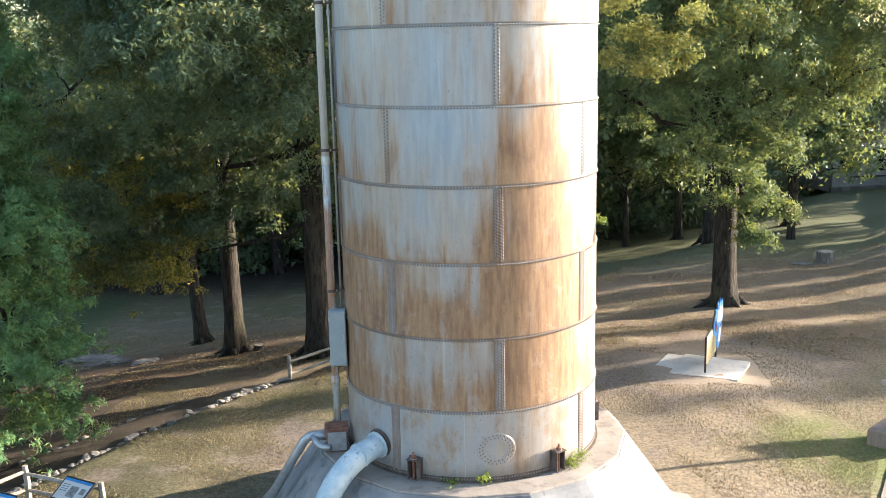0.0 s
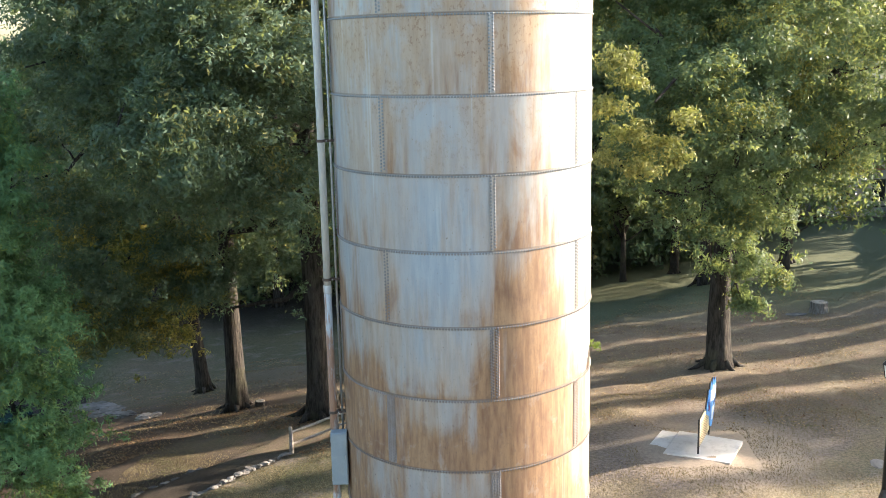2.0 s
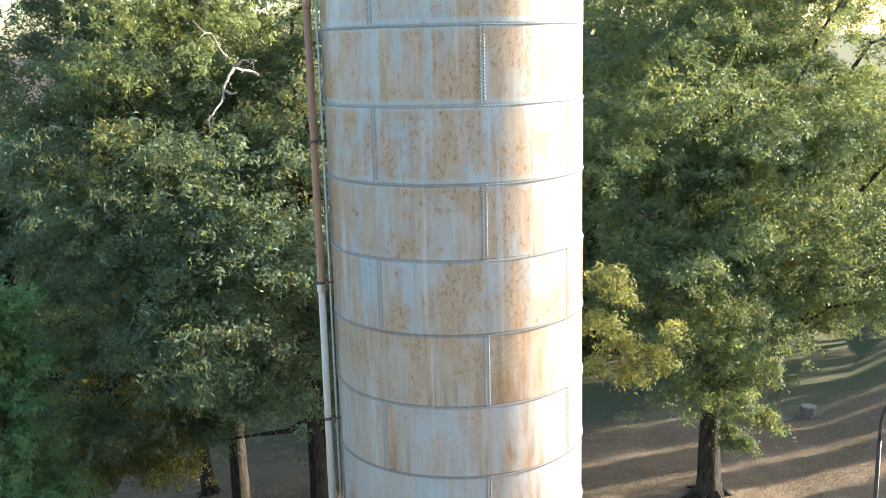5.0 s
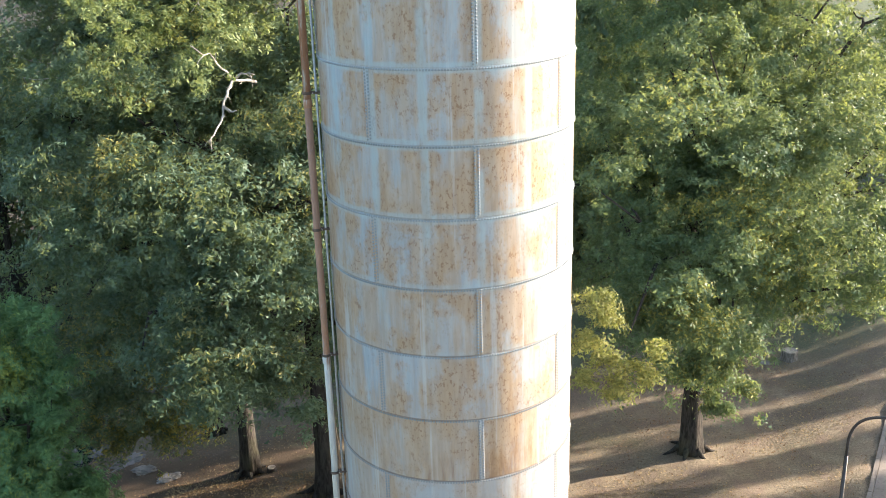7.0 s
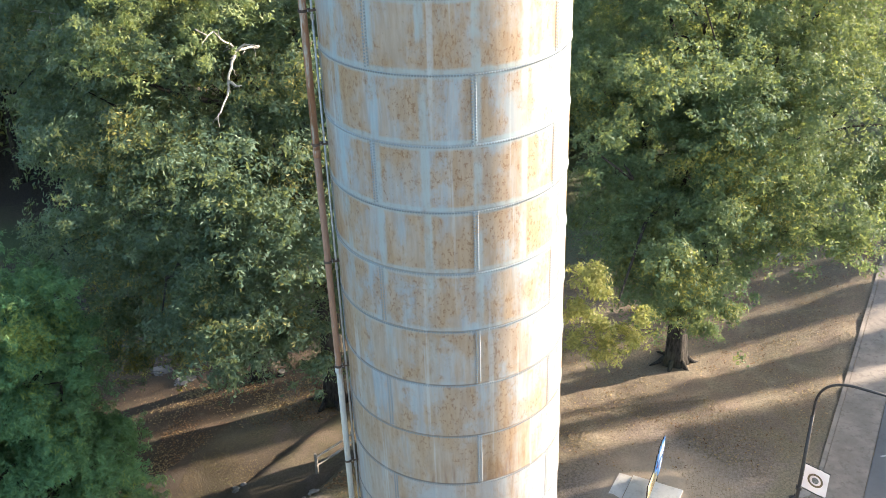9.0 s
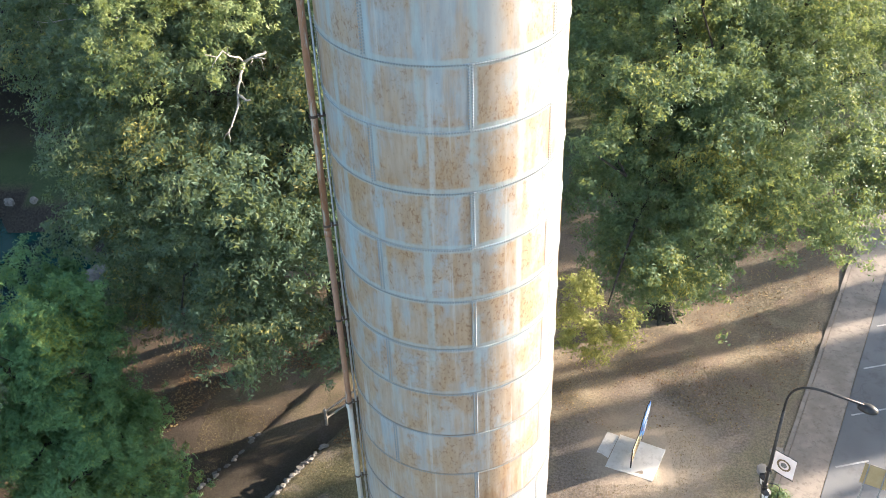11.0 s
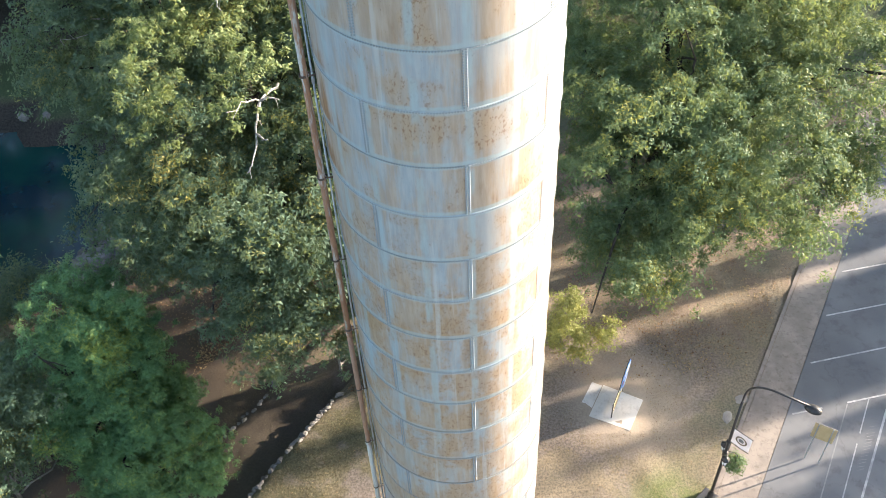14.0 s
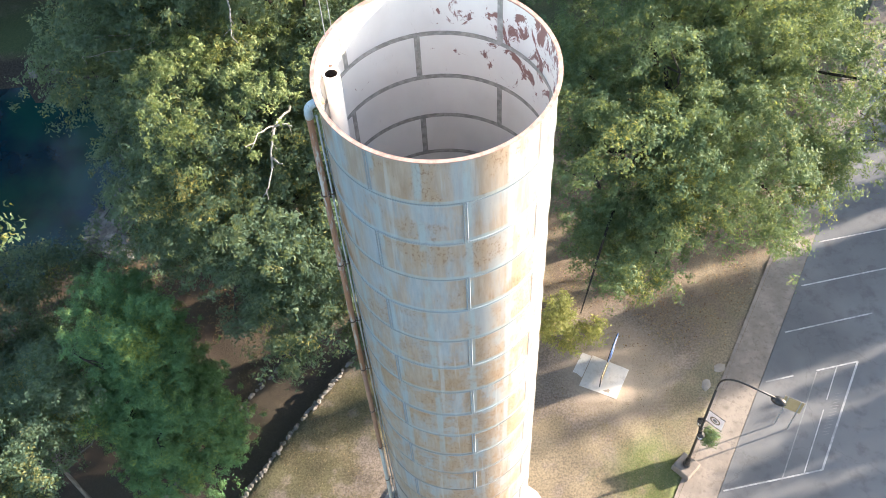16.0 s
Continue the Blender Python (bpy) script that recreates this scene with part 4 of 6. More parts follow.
def leaves(name, centres, out, spread_r, count, size, material, rng, droop=0.35, width=1.0):
    """Narrow leaves scattered in clumps round the centres."""
    n = len(centres)
    per = rng.poisson(count, n)
    own = np.repeat(np.arange(n), per)
    m = len(own)
    off = rng.normal(size=(m, 3)) * np.array([0.5, 0.5, 0.38])
    off *= (spread_r[own] * rng.uniform(0.75, 1.15, m))[:, None]
    pos = centres[own] + off
    pos[:, 2] -= 0.18 * np.hypot(off[:, 0], off[:, 1]) ** 2 / np.maximum(spread_r[own], 0.2)
    face = unit(rng.normal(size=(m, 3)) * 0.5 + unit(off) * 0.55 + out[own] * 0.5 + np.array([0, 0, 0.5]))
    along = rng.normal(size=(m, 3)) + unit(off) * 0.8 + np.array([0, 0, -droop])
    along = unit(along - face * (along * face).sum(1, keepdims=True))
    side = np.cross(face, along)
    ln = size * rng.uniform(0.65, 1.35, m)[:, None]
    wd = ln * width * rng.uniform(0.34, 0.54, m)[:, None]
    v = np.stack([pos - along * ln * 0.5, pos + side * wd + along * ln * 0.05, pos + along * ln * 0.5], 1).reshape(-1, 3)
    return mesh_of(name, v, np.arange(m * 3).reshape(-1, 3), material)


def crown_points(lobes, gap, rng, hollow=0.45, gaps=-1.15):
    """Leaf clumps on boughs that hang in layers over uneven lobes (rows of centre and radii); boughs lie about gap apart."""
    pts, outs = [], []
    for c in lobes:
        cen, rad = np.array(c[:3], float), np.array(c[3:6], float)
        area = 4.2 * math.pi * ((rad[0] * rad[1] + rad[0] * rad[2] + rad[1] * rad[2]) / 3)
        n = max(4, int(area / gap ** 2 * 1.25))
        w = unit(rng.normal(size=(n, 3)))
        w = w[w[:, 2] > -0.8]
        ph = rng.uniform(0, 6.28, 6)
        wob = 1 + 0.2 * np.sin(w[:, 0] * 4 + ph[0]) * np.sin(w[:, 1] * 4 + ph[1]) + 0.14 * np.sin(w[:, 2] * 6 + ph[2] + w[:, 0] * 3) + 0.12 * rng.normal(size=len(w))
        wob = np.minimum(wob, 1.3)
        b = cen + w * rad * (wob * (1 - hollow * rng.random(len(w)) ** 2))[:, None]
        q = rng.uniform(0, 6.28, 6)      # boughs keep together, with dark gaps between them
        open_ = np.sin(b[:, 0] * 1.25 + q[0] + 1.2 * np.sin(b[:, 1] * 0.8 + q[1])) + np.sin(b[:, 1] * 1.35 + q[2] + np.sin(b[:, 2] * 0.9 + q[3])) + np.sin(b[:, 2] * 1.7 + q[4] + np.sin(b[:, 0] * 0.7 + q[5]))
        some = open_ > gaps
        b, w = b[some], w[some]
        size = np.minimum(gap * rng.uniform(0.45, 0.95, len(b)), 0.75 * float(np.median(rad)))
        k = rng.poisson(13, len(b)) + 3
        own = np.repeat(np.arange(len(b)), k)
        o = rng.normal(size=(len(own), 3)) * np.array([0.52, 0.52, 0.26])
        flat = np.hypot(o[:, 0], o[:, 1])
        reach = unit(w * np.array([1, 1, 0.35]))[own]
        o = o + reach * (rng.random(len(own)) * 0.7)[:, None]
        o[:, 2] -= 0.38 * flat ** 2
        pts.append(b[own] + o * size[own][:, None])
        outs.append(w[own])
    return np.concatenate(pts), np.concatenate(outs)


def wavy(a, b, rng, sag=0.0, steps=6, amount=0.06):
    a, b = Vector(a), Vector(b)
    ln = (b - a).length
    pts = []
    for i in range(steps + 1):
        t = i / steps
        j = Vector(rng.normal(size=3)) * ln * amount * (0 if i in (0, steps) else 1)
        pts.append(a.lerp(b, t) + j + Vector((0, 0, sag * ln * math.sin(math.pi * t))))
    return pts


def tree(name, at, trunk_r, fork, lobes, material, label, leaf=0.2, per=60, gap=0.75, clump=0.8, limbs=14, bark=None, seed=1, lean=(0, 0), group="", bare=(), hollow=0.45, category="tree", boughs=(), extra=None, twigs=0, width=1.0, gaps=-1.15):
    """A tree: a flared trunk to the fork, limbs with twigs, and a crown of leaf clumps over its lobes (in world places)."""
    rng = np.random.default_rng(seed)
    bark = bark or M_BARK
    base = Vector((at[0], at[1], gz(*at) if len(at) == 2 else at[2]))
    t = thing(name, base, label, category, group)
    top = Vector((lean[0], lean[1], fork - base.z))
    bm = bmesh.new()
    rows, rad = [], []
    for i in range(10):
        s = i / 9
        rows.append(Vector((top.x * s + 0.12 * trunk_r * math.sin(5 * s + seed), top.y * s + 0.12 * trunk_r * math.cos(4 * s), top.z * s - 0.25 * (1 - s))))
        rad.append(trunk_r * (1 - 0.42 * s) * (1 + 0.34 * math.exp(-s * top.z / (1.0 * trunk_r + 0.2))))
    tube(bm, rows, rad, 30)
    for v in bm.verts:          # root flare and furrows
        h = v.co.z
        a = math.atan2(v.co.y, v.co.x)
        k = 1 + 0.10 * math.sin(5 * a + seed) * math.exp(-max(h, 0) / (1.6 * trunk_r)) + 0.035 * math.sin(15 * a + 1.5 * math.sin(h * 1.3)) + 0.03 * math.sin(4 * a + h * 0.7)
        axis = rows[min(9, max(0, round(9 * h / max(top.z, 0.1))))]
        v.co.x, v.co.y = axis.x + (v.co.x - axis.x) * k, axis.y + (v.co.y - axis.y) * k
    part("trunk", bm, bark, t, smooth=True)
    for i in range(6 if trunk_r > 0.3 else 0):
        a = i * 1.05 + seed
        part("root", tube(bmesh.new(), [(trunk_r * 0.9 * math.cos(a), trunk_r * 0.9 * math.sin(a), 0.35), (trunk_r * 1.7 * math.cos(a + 0.1), trunk_r * 1.7 * math.sin(a + 0.1), 0.02), (trunk_r * 2.6 * math.cos(a + 0.2), trunk_r * 2.6 * math.sin(a + 0.2), -0.12)], [trunk_r * 0.30, trunk_r * 0.19, trunk_r * 0.07], 10), bark, t, smooth=True)
    pts, outs = crown_points(lobes, gap, rng, hollow, gaps)
    for b in bare[:4]:          # the crown is open round a dead branch, outwards and upwards
        for q in np.concatenate([np.linspace(b[i], b[i + 1], 6) for i in range(len(b) - 1)]):
            for way in ((0, -1.0, 0), (0, -0.8, 0.6)):
                d = pts - q
                s = d @ np.array(way)
                keep = (np.linalg.norm(d - s[:, None] * np.array(way), axis=1) > 0.5) | (s < -0.2) | (s > 5.0)
                pts, outs = pts[keep], outs[keep]
    # limbs: to well-spread places of the crown
    goals = [pts[rng.integers(len(pts))]]
    for _ in range(limbs - 1):
        cand = pts[rng.integers(0, len(pts), 40)]
        dist = np.min(np.linalg.norm(cand[:, None] - np.array(goals)[None], axis=2), axis=1)
        goals.append(cand[int(np.argmax(dist))])
    for g in goals:
        g = Vector(g) - base
        s = rng.uniform(0.72, 1.0)
        a = Vector((top.x * s, top.y * s, top.z * s))
        if g.z < a.z - 1.5:
            a = a * 0.9
        path = wavy(a, a.lerp(g, 0.94), rng, 0.07, 7, 0.035)
        r0 = trunk_r * rng.uniform(0.28, 0.45)
        limb = part("limb", tube(bmesh.new(), path, [r0 * (1 - 0.88 * i / 7) for i in range(8)], 8), bark, t, smooth=True)
        for k in range(4):
            q = path[3 + k]
            near = pts[np.argsort(np.linalg.norm(pts - np.array(q + base), axis=1))[rng.integers(4, 30)]]
            part("branch", tube(bmesh.new(), wavy(q, Vector(near) - base, rng, 0.05, 4, 0.06), [r0 * 0.32, r0 * 0.26, r0 * 0.2, r0 * 0.13, r0 * 0.06], 6), bark, limb, smooth=True)
    sr = clump * rng.uniform(0.7, 1.3, len(pts))
    me = leaves("crown", pts - np.array(base), outs, sr, per, leaf, material, rng, width=width)
    crown = new("crown", me)
    crown.parent = t
    for b in boughs:            # boughs seen through the leaves
        path = [Vector(p) - base for p in b]
        part("bough", tube(bmesh.new(), path, [trunk_r * 0.27 * (1 - 0.8 * i / (len(path) - 1)) for i in range(len(path))], 8), bark, t, smooth=True)
    for _ in range(twigs):      # dead twigs that stick out of the leaves
        k = rng.integers(len(pts))
        if outs[k][1] > 0.3:
            continue
        q, w = Vector(pts[k]) - base, Vector(outs[k])
        tip = q + w * rng.uniform(0.8, 1.3) + Vector(rng.normal(size=3)) * 0.5
        twig = part("dead_branch", tube(bmesh.new(), wavy(q - w * 1.5, tip, rng, 0.05, 6, 0.06), [0.06 * (1 - 0.12 * i) for i in range(7)], 6), M_DEAD, t, "pale dead branch without leaves", smooth=True)
        for f in (0.3, 0.55):
            a = q.lerp(tip, f)
            part("twig", tube(bmesh.new(), wavy(a, a + w * 0.5 + Vector(rng.normal(size=3)) * 0.45, rng, 0, 3, 0.06), [0.03, 0.022, 0.015, 0.008], 5), M_DEAD, twig, smooth=True)
    if extra:                   # a spray of leaves of another colour
        pts, outs = crown_points(extra[0], extra[2], rng, hollow, -0.9)
        spray = new("leaf_spray", leaves("leaf_spray", pts - np.array(base), outs, clump * rng.uniform(0.5, 0.8, len(pts)), per * extra[3], leaf * 0.9, extra[1], rng, width=width))
        spray.parent = t
        spray["label"] = "spray of yellow or sun-painted leaves"
    for k, b in enumerate(bare):  # dead boughs without leaves
        path = [Vector(b[0]) - base]
        for p, q in zip(b, b[1:]):
            path += wavy(Vector(p) - base, Vector(q) - base, rng, 0.0, 3, 0.05)[1:]
        dead = part("dead_branch", tube(bmesh.new(), path, [(0.06 if k < 4 else 0.042) * (1 - 0.75 * i / (len(path) - 1)) for i in range(len(path))], 7), M_DEAD, t, "pale dead branch without leaves", smooth=True)
        for i in range(3, len(path), 2):
            tip = path[i] + Vector(rng.normal(size=3)) * 0.22 + Vector((0, -0.1, -0.1))
            part("twig", tube(bmesh.new(), wavy(path[i], tip, rng, 0, 3, 0.08), [0.018, 0.014, 0.010, 0.005], 5), M_DEAD, dead, smooth=True)
    return t


# the big oak on the lawn to the east
tree("oak_tree", (11.2, 41.6), 0.52, 8.0,
     [(11.0, 41.0, 11.5, 4.3, 4.3, 3.8), (8.8, 36.2, 15.0, 3.8, 4.2, 4.6), (13.5, 35.8, 14.2, 4.4, 4.0, 3.6), (17.8, 39.5, 15.0, 4.6, 4.8, 3.4), (10.4, 41.5, 17.6, 5.2, 5.2, 4.2),
      (15.6, 43.0, 20.0, 4.4, 4.6, 4.6), (11.5, 40.0, 6.2, 1.0, 1.0, 2.8), (11.9, 39.8, 4.0, 0.4, 0.4, 0.9), (14.4, 39.0, 10.4, 1.6, 1.6, 1.4), (9.8, 40.5, 9.2, 1.7, 1.7, 1.7), (8.3, 33.0, 11.6, 2.0, 2.2, 2.1), (9.4, 35.5, 9.6, 1.6, 1.7, 1.8), (6.8, 30.6, 12.6, 1.3, 1.7, 1.2), (11.7, 39.4, 7.8, 1.1, 1.1, 2.0), (16.6, 37.0, 11.6, 1.9, 1.6, 1.2), (12.2, 39.6, 5.2, 0.5, 0.5, 1.3), (11.0, 43.8, 22.4, 4.2, 4.0, 3.0), (9.8, 35.0, 8.2, 1.1, 1.1, 1.2), (8.2, 32.6, 9.8, 1.2, 1.2, 1.1)],
     M_LEAF_OAK, "large spreading oak with dense green foliage on the lawn", 0.163, 47, 1.7, 0.33, 22, seed=3, width=0.82,
     boughs=([(11.2, 41.5, 7.4), (13.4, 41.0, 11.0), (15.5, 40.8, 12.6), (18.0, 41.0, 13.0), (21.5, 41.5, 12.8)], [(11.2, 41.6, 7.6), (9.4, 38.0, 11.5), (7.2, 32.5, 13.0), (5.6, 28.2, 12.4)], [(11.2, 41.6, 8.0), (11.6, 41.0, 13.5), (12.2, 40.5, 19.0)]),
     extra=([(4.4, 28.2, 13.7, 0.45, 0.5, 0.2), (4.9, 28.1, 13.1, 0.4, 0.5, 0.2), (5.8, 27.9, 13.0, 0.4, 0.5, 0.22), (4.4, 28.0, 12.4, 0.4, 0.5, 0.2), (5.3, 27.8, 12.2, 0.45, 0.5, 0.2), (6.3, 27.8, 12.1, 0.3, 0.4, 0.2),
             (4.7, 28.1, 11.6, 0.45, 0.5, 0.2), (5.7, 27.7, 11.3, 0.4, 0.4, 0.2), (4.3, 28.3, 10.9, 0.35, 0.4, 0.2), (5.2, 27.8, 10.6, 0.4, 0.4, 0.2), (6.2, 28.0, 10.8, 0.25, 0.3, 0.2)], M_LEAF_YELLOW, 0.5, 0.15))

# the trees west of the tower
tree("oak_tree", (-6.3, 41.8), 0.62, 11.0,
     # lobes at x -2.6 and -2.8 are unseen, added to shade the ground
     [(-7.0, 33.2, 15.2, 4.2, 3.8, 3.4), (-10.5, 35.4, 16.0, 4.6, 4.6, 4.6), (-4.9, 37.5, 18.3, 3.2, 3.6, 3.2), (-12.2, 40.5, 19.0, 4.6, 4.6, 4.0), (-6.5, 43.0, 22.0, 5.0, 5.0, 4.0), (-6.4, 31.6, 12.2, 2.5, 2.2, 2.2), (-7.6, 31.0, 10.2, 1.5, 1.3, 1.4), (-5.6, 28.8, 9.2, 0.9, 0.9, 0.8), (-5.9, 29.9, 10.7, 1.0, 1.0, 0.9), (-9.6, 33.6, 11.4, 2.0, 1.8, 1.8), (-4.6, 40.5, 14.0, 3.0, 3.0, 3.4), (-8.8, 41.5, 9.6, 3.2, 2.6, 3.2), (-5.2, 36.0, 10.6, 1.6, 1.6, 2.0), (-8.5, 41.0, 25.0, 4.0, 3.8, 3.0), (-14.0, 43.0, 25.0, 4.0, 4.2, 3.4), (-9.6, 42.6, 4.4, 1.8, 0.9, 1.0), (-2.6, 40.4, 7.0, 2.2, 2.2, 3.0), (-2.8, 43.8, 6.2, 2.4, 2.2, 3.2), (-7.9, 28.2, 12.8, 1.0, 0.9, 1.0), (-7.2, 27.6, 11.5, 0.8, 0.7, 0.9), (-9.3, 29.8, 13.2, 1.6, 1.3, 1.5), (-8.7, 29.4, 11.6, 1.4, 1.1, 1.3), (-6.7, 28.8, 11.3, 1.2, 1.0, 1.2), (-7.2, 29.2, 13.4, 1.3, 1.1, 1.2)],
     M_LEAF_LEFT, "tall oak with green and yellowing leaves", 0.193, 42, 1.8, 0.36, 22, seed=7, twigs=9, width=0.74,
     boughs=([(-6.3, 41.8, 4.4), (-7.6, 42.2, 3.3), (-9.2, 42.5, 3.0), (-11.6, 43.0, 2.5)],),
     bare=([(-6.6, 34.6, 19.4), (-6.95, 33.7, 19.6), (-7.1, 33.2, 19.7), (-7.35, 32.3, 20.4), (-7.75, 30.8, 21.2)], [(-7.1, 33.2, 19.7), (-6.75, 33.1, 19.95), (-6.3, 33.0, 19.9)],
           [(-7.1, 33.2, 19.7), (-7.2, 32.6, 19.3), (-7.22, 31.9, 18.85), (-7.4, 31.1, 18.3), (-7.55, 30.9, 18.1)], [(-7.22, 32.1, 19.0), (-6.95, 31.9, 18.9), (-6.75, 31.8, 18.95)],
           [(-12.9, 40.2, 18.6), (-14.0, 39.2, 18.8), (-15.2, 38.7, 19.1), (-16.3, 38.3, 19.2)], [(-14.2, 39.6, 19.2), (-15.6, 39.1, 19.6), (-16.5, 38.8, 19.9)]),
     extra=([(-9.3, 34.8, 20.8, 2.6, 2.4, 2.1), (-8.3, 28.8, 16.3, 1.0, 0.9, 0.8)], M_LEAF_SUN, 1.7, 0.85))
tree("oak_tree", (-10.85, 45.4), 0.45, 14.0,
     [(-13.0, 43.0, 10.5, 4.0, 3.6, 3.2), (-14.6, 43.8, 14.5, 2.8, 3.2, 3.4), (-12.5, 47.0, 17.5, 4.6, 5.0, 4.6), (-15.0, 39.6, 18.2, 3.2, 3.0, 3.2), (-10.0, 43.5, 6.8, 3.0, 2.2, 2.4), (-14.8, 39.6, 4.2, 1.8, 1.6, 1.6), (-17.4, 39.6, 8.0, 2.0, 1.8, 1.8), (-16.2, 39.4, 5.6, 1.6, 1.4, 1.5), (-11.4, 40.0, 4.6, 1.2, 1.1, 1.1), (-15.6, 39.6, 7.2, 2.5, 1.9, 2.2), (-13.2, 39.8, 7.0, 2.1, 1.7, 1.9)],
     M_LEAF_LEFT, "tall oak with dark trunk and yellow-green leaves", 0.205, 38, 1.9, 0.38, 16, seed=9, twigs=5, width=0.74,
     boughs=([(-10.9, 45.2, 7.0), (-12.4, 43.6, 6.6), (-14.2, 42.2, 5.4), (-15.6, 41.4, 4.4)],),
     extra=([(-14.4, 41.6, 5.6, 2.2, 1.8, 1.6), (-13.4, 42.0, 2.6, 1.3, 1.2, 1.2), (-15.8, 41.2, 2.8, 1.3, 1.2, 1.2), (-12.4, 42.4, 5.4, 1.4, 1.2, 1.2), (-16.2, 41.6, 6.6, 1.4, 1.3, 1.2), (-11.6, 42.6, 4.0, 1.0, 1.0, 0.9)], M_LEAF_TURN, 0.9, 0.45))
tree("oak_tree", (-14.3, 52.5), 0.36, 8.0, [(-15.4, 50.5, 9.5, 3.6, 3.4, 3.4), (-15.0, 54.0, 14.5, 4.4, 4.6, 4.6), (-18.0, 53.0, 12.5, 2.6, 2.8, 3.0)],
     M_LEAF_LEFT, "leaning slender oak on the slope", 0.19, 38, 1.9, 0.42, 12, seed=11, lean=(-1.2, 0))
tree("cypress_tree", (-14.9, 28.2), 0.32, 6.0, [(-14.9, 28.8, 12.0, 1.8, 1.8, 2.0), (-14.9, 28.4, 9.2, 2.1, 2.1, 2.2), (-14.7, 27.8, 5.8, 2.5, 2.5, 2.4), (-14.4, 27.2, 2.6, 2.7, 2.5, 2.2), (-13.3, 27.6, 7.2, 1.4, 1.4, 1.5), (-16.0, 27.0, 8.0, 1.4, 1.4, 1.5)],
     M_LEAF_CYPRESS, "feathery blue-green cypress beside the path", 0.185, 46, 1.1, 0.23, 16, seed=13, hollow=0.4, width=0.5, gaps=-9)
slender = tree("slender_tree", (-19.6, 25.0), 0.13, 6.5, [(-19.6, 25.2, 9.6, 2.4, 2.4, 2.6), (-20.5, 27.5, 7.5, 2.2, 2.2, 2.0)], M_LEAF_LEFT, "thin pale-barked tree with sparse green leaves", 0.16, 34, 1.4, 0.32, 10, bark=M_TWIG, seed=15)
tree("slender_tree", (-24.5, 33.5), 0.16, 3.0, [(-25.0, 34.0, 4.5, 3.4, 3.4, 3.2), (-23.5, 38.0, 1.0, 3.0, 3.0, 2.4)], M_LEAF_LEFT, "shrubby tree with open green foliage near the spring", 0.17, 28, 1.6, 0.45, 10, bark=M_TWIG, seed=17)
tree("slender_tree", (-21.8, 30.5), 0.12, 3.4, [(-22.0, 30.5, 4.6, 1.8, 1.8, 1.8), (-23.6, 32.6, 3.6, 1.6, 1.6, 1.5), (-21.2, 28.6, 3.2, 1.5, 1.5, 1.4)], M_LEAF_FAR, "thin shrubby tree with open yellow-green leaves", 0.16, 26, 1.3, 0.34, 9, bark=M_TWIG, seed=19, twigs=4)
for x, y, turn, k in ((-23.2, 26.4, 140, 0.85), (-26.0, 30.2, 250, 0.8), (-21.4, 22.6, 60, 0.7)):
    other = copy_thing(slender, pose(x, y, gz(x, y), 0, 0, turn))
    other.scale = (k, k, k)

# woodland behind: a few kinds, each repeated
def wood_kind(seed, lobes, r, fork, material, label, leaf=0.45, per=8, name="woodland_tree", group="woodland behind the lawn"):
    return tree(name, (300 + seed * 20, -300, 0.0), r, fork, lobes, material, label, leaf, per, 2.6, 0.75, 8, seed=seed, group=group, gaps=-9)


def kind_lobes(seed, h, w):
    rng = np.random.default_rng(seed)
    x0 = 300 + seed * 20
    rows = [(x0, -300, h * 0.62, w, w, h * 0.30)]
    for i in range(5):
        a = i * 1.26 + rng.random()
        rows.append((x0 + w * 0.6 * math.cos(a), -300 + w * 0.6 * math.sin(a), h * rng.uniform(0.42, 0.85), w * 0.55, w * 0.55, h * 0.15))
    return rows


kinds = [wood_kind(21, kind_lobes(21, 20, 5.0), 0.42, 7.0, M_LEAF_FAR, "broad woodland oak in green autumn leaf"),
         wood_kind(22, kind_lobes(22, 23, 4.6), 0.38, 9.0, M_LEAF_LEFT, "tall woodland oak with yellowing leaves"),
         wood_kind(23, kind_lobes(23, 17, 4.2), 0.30, 5.0, M_LEAF_OAK, "lower woodland tree with dark green leaves"),
         wood_kind(24, [(780, -300, 2.6, 3.6, 3.4, 2.6), (782.5, -299, 4.0, 2.4, 2.4, 2.6), (777.6, -301, 3.4, 2.6, 2.4, 2.6)], 0.14, 2.2, M_LEAF_FAR, "leafy understorey thicket at the edge of the wood"),
         wood_kind(25, kind_lobes(25, 20, 4.6), 0.36, 6.0, M_LEAF_FAR, "unseen slim tree added east of the car park to cast shade", 0.8, 3, "unseen_shade_tree", "shade trees east of the car park")]
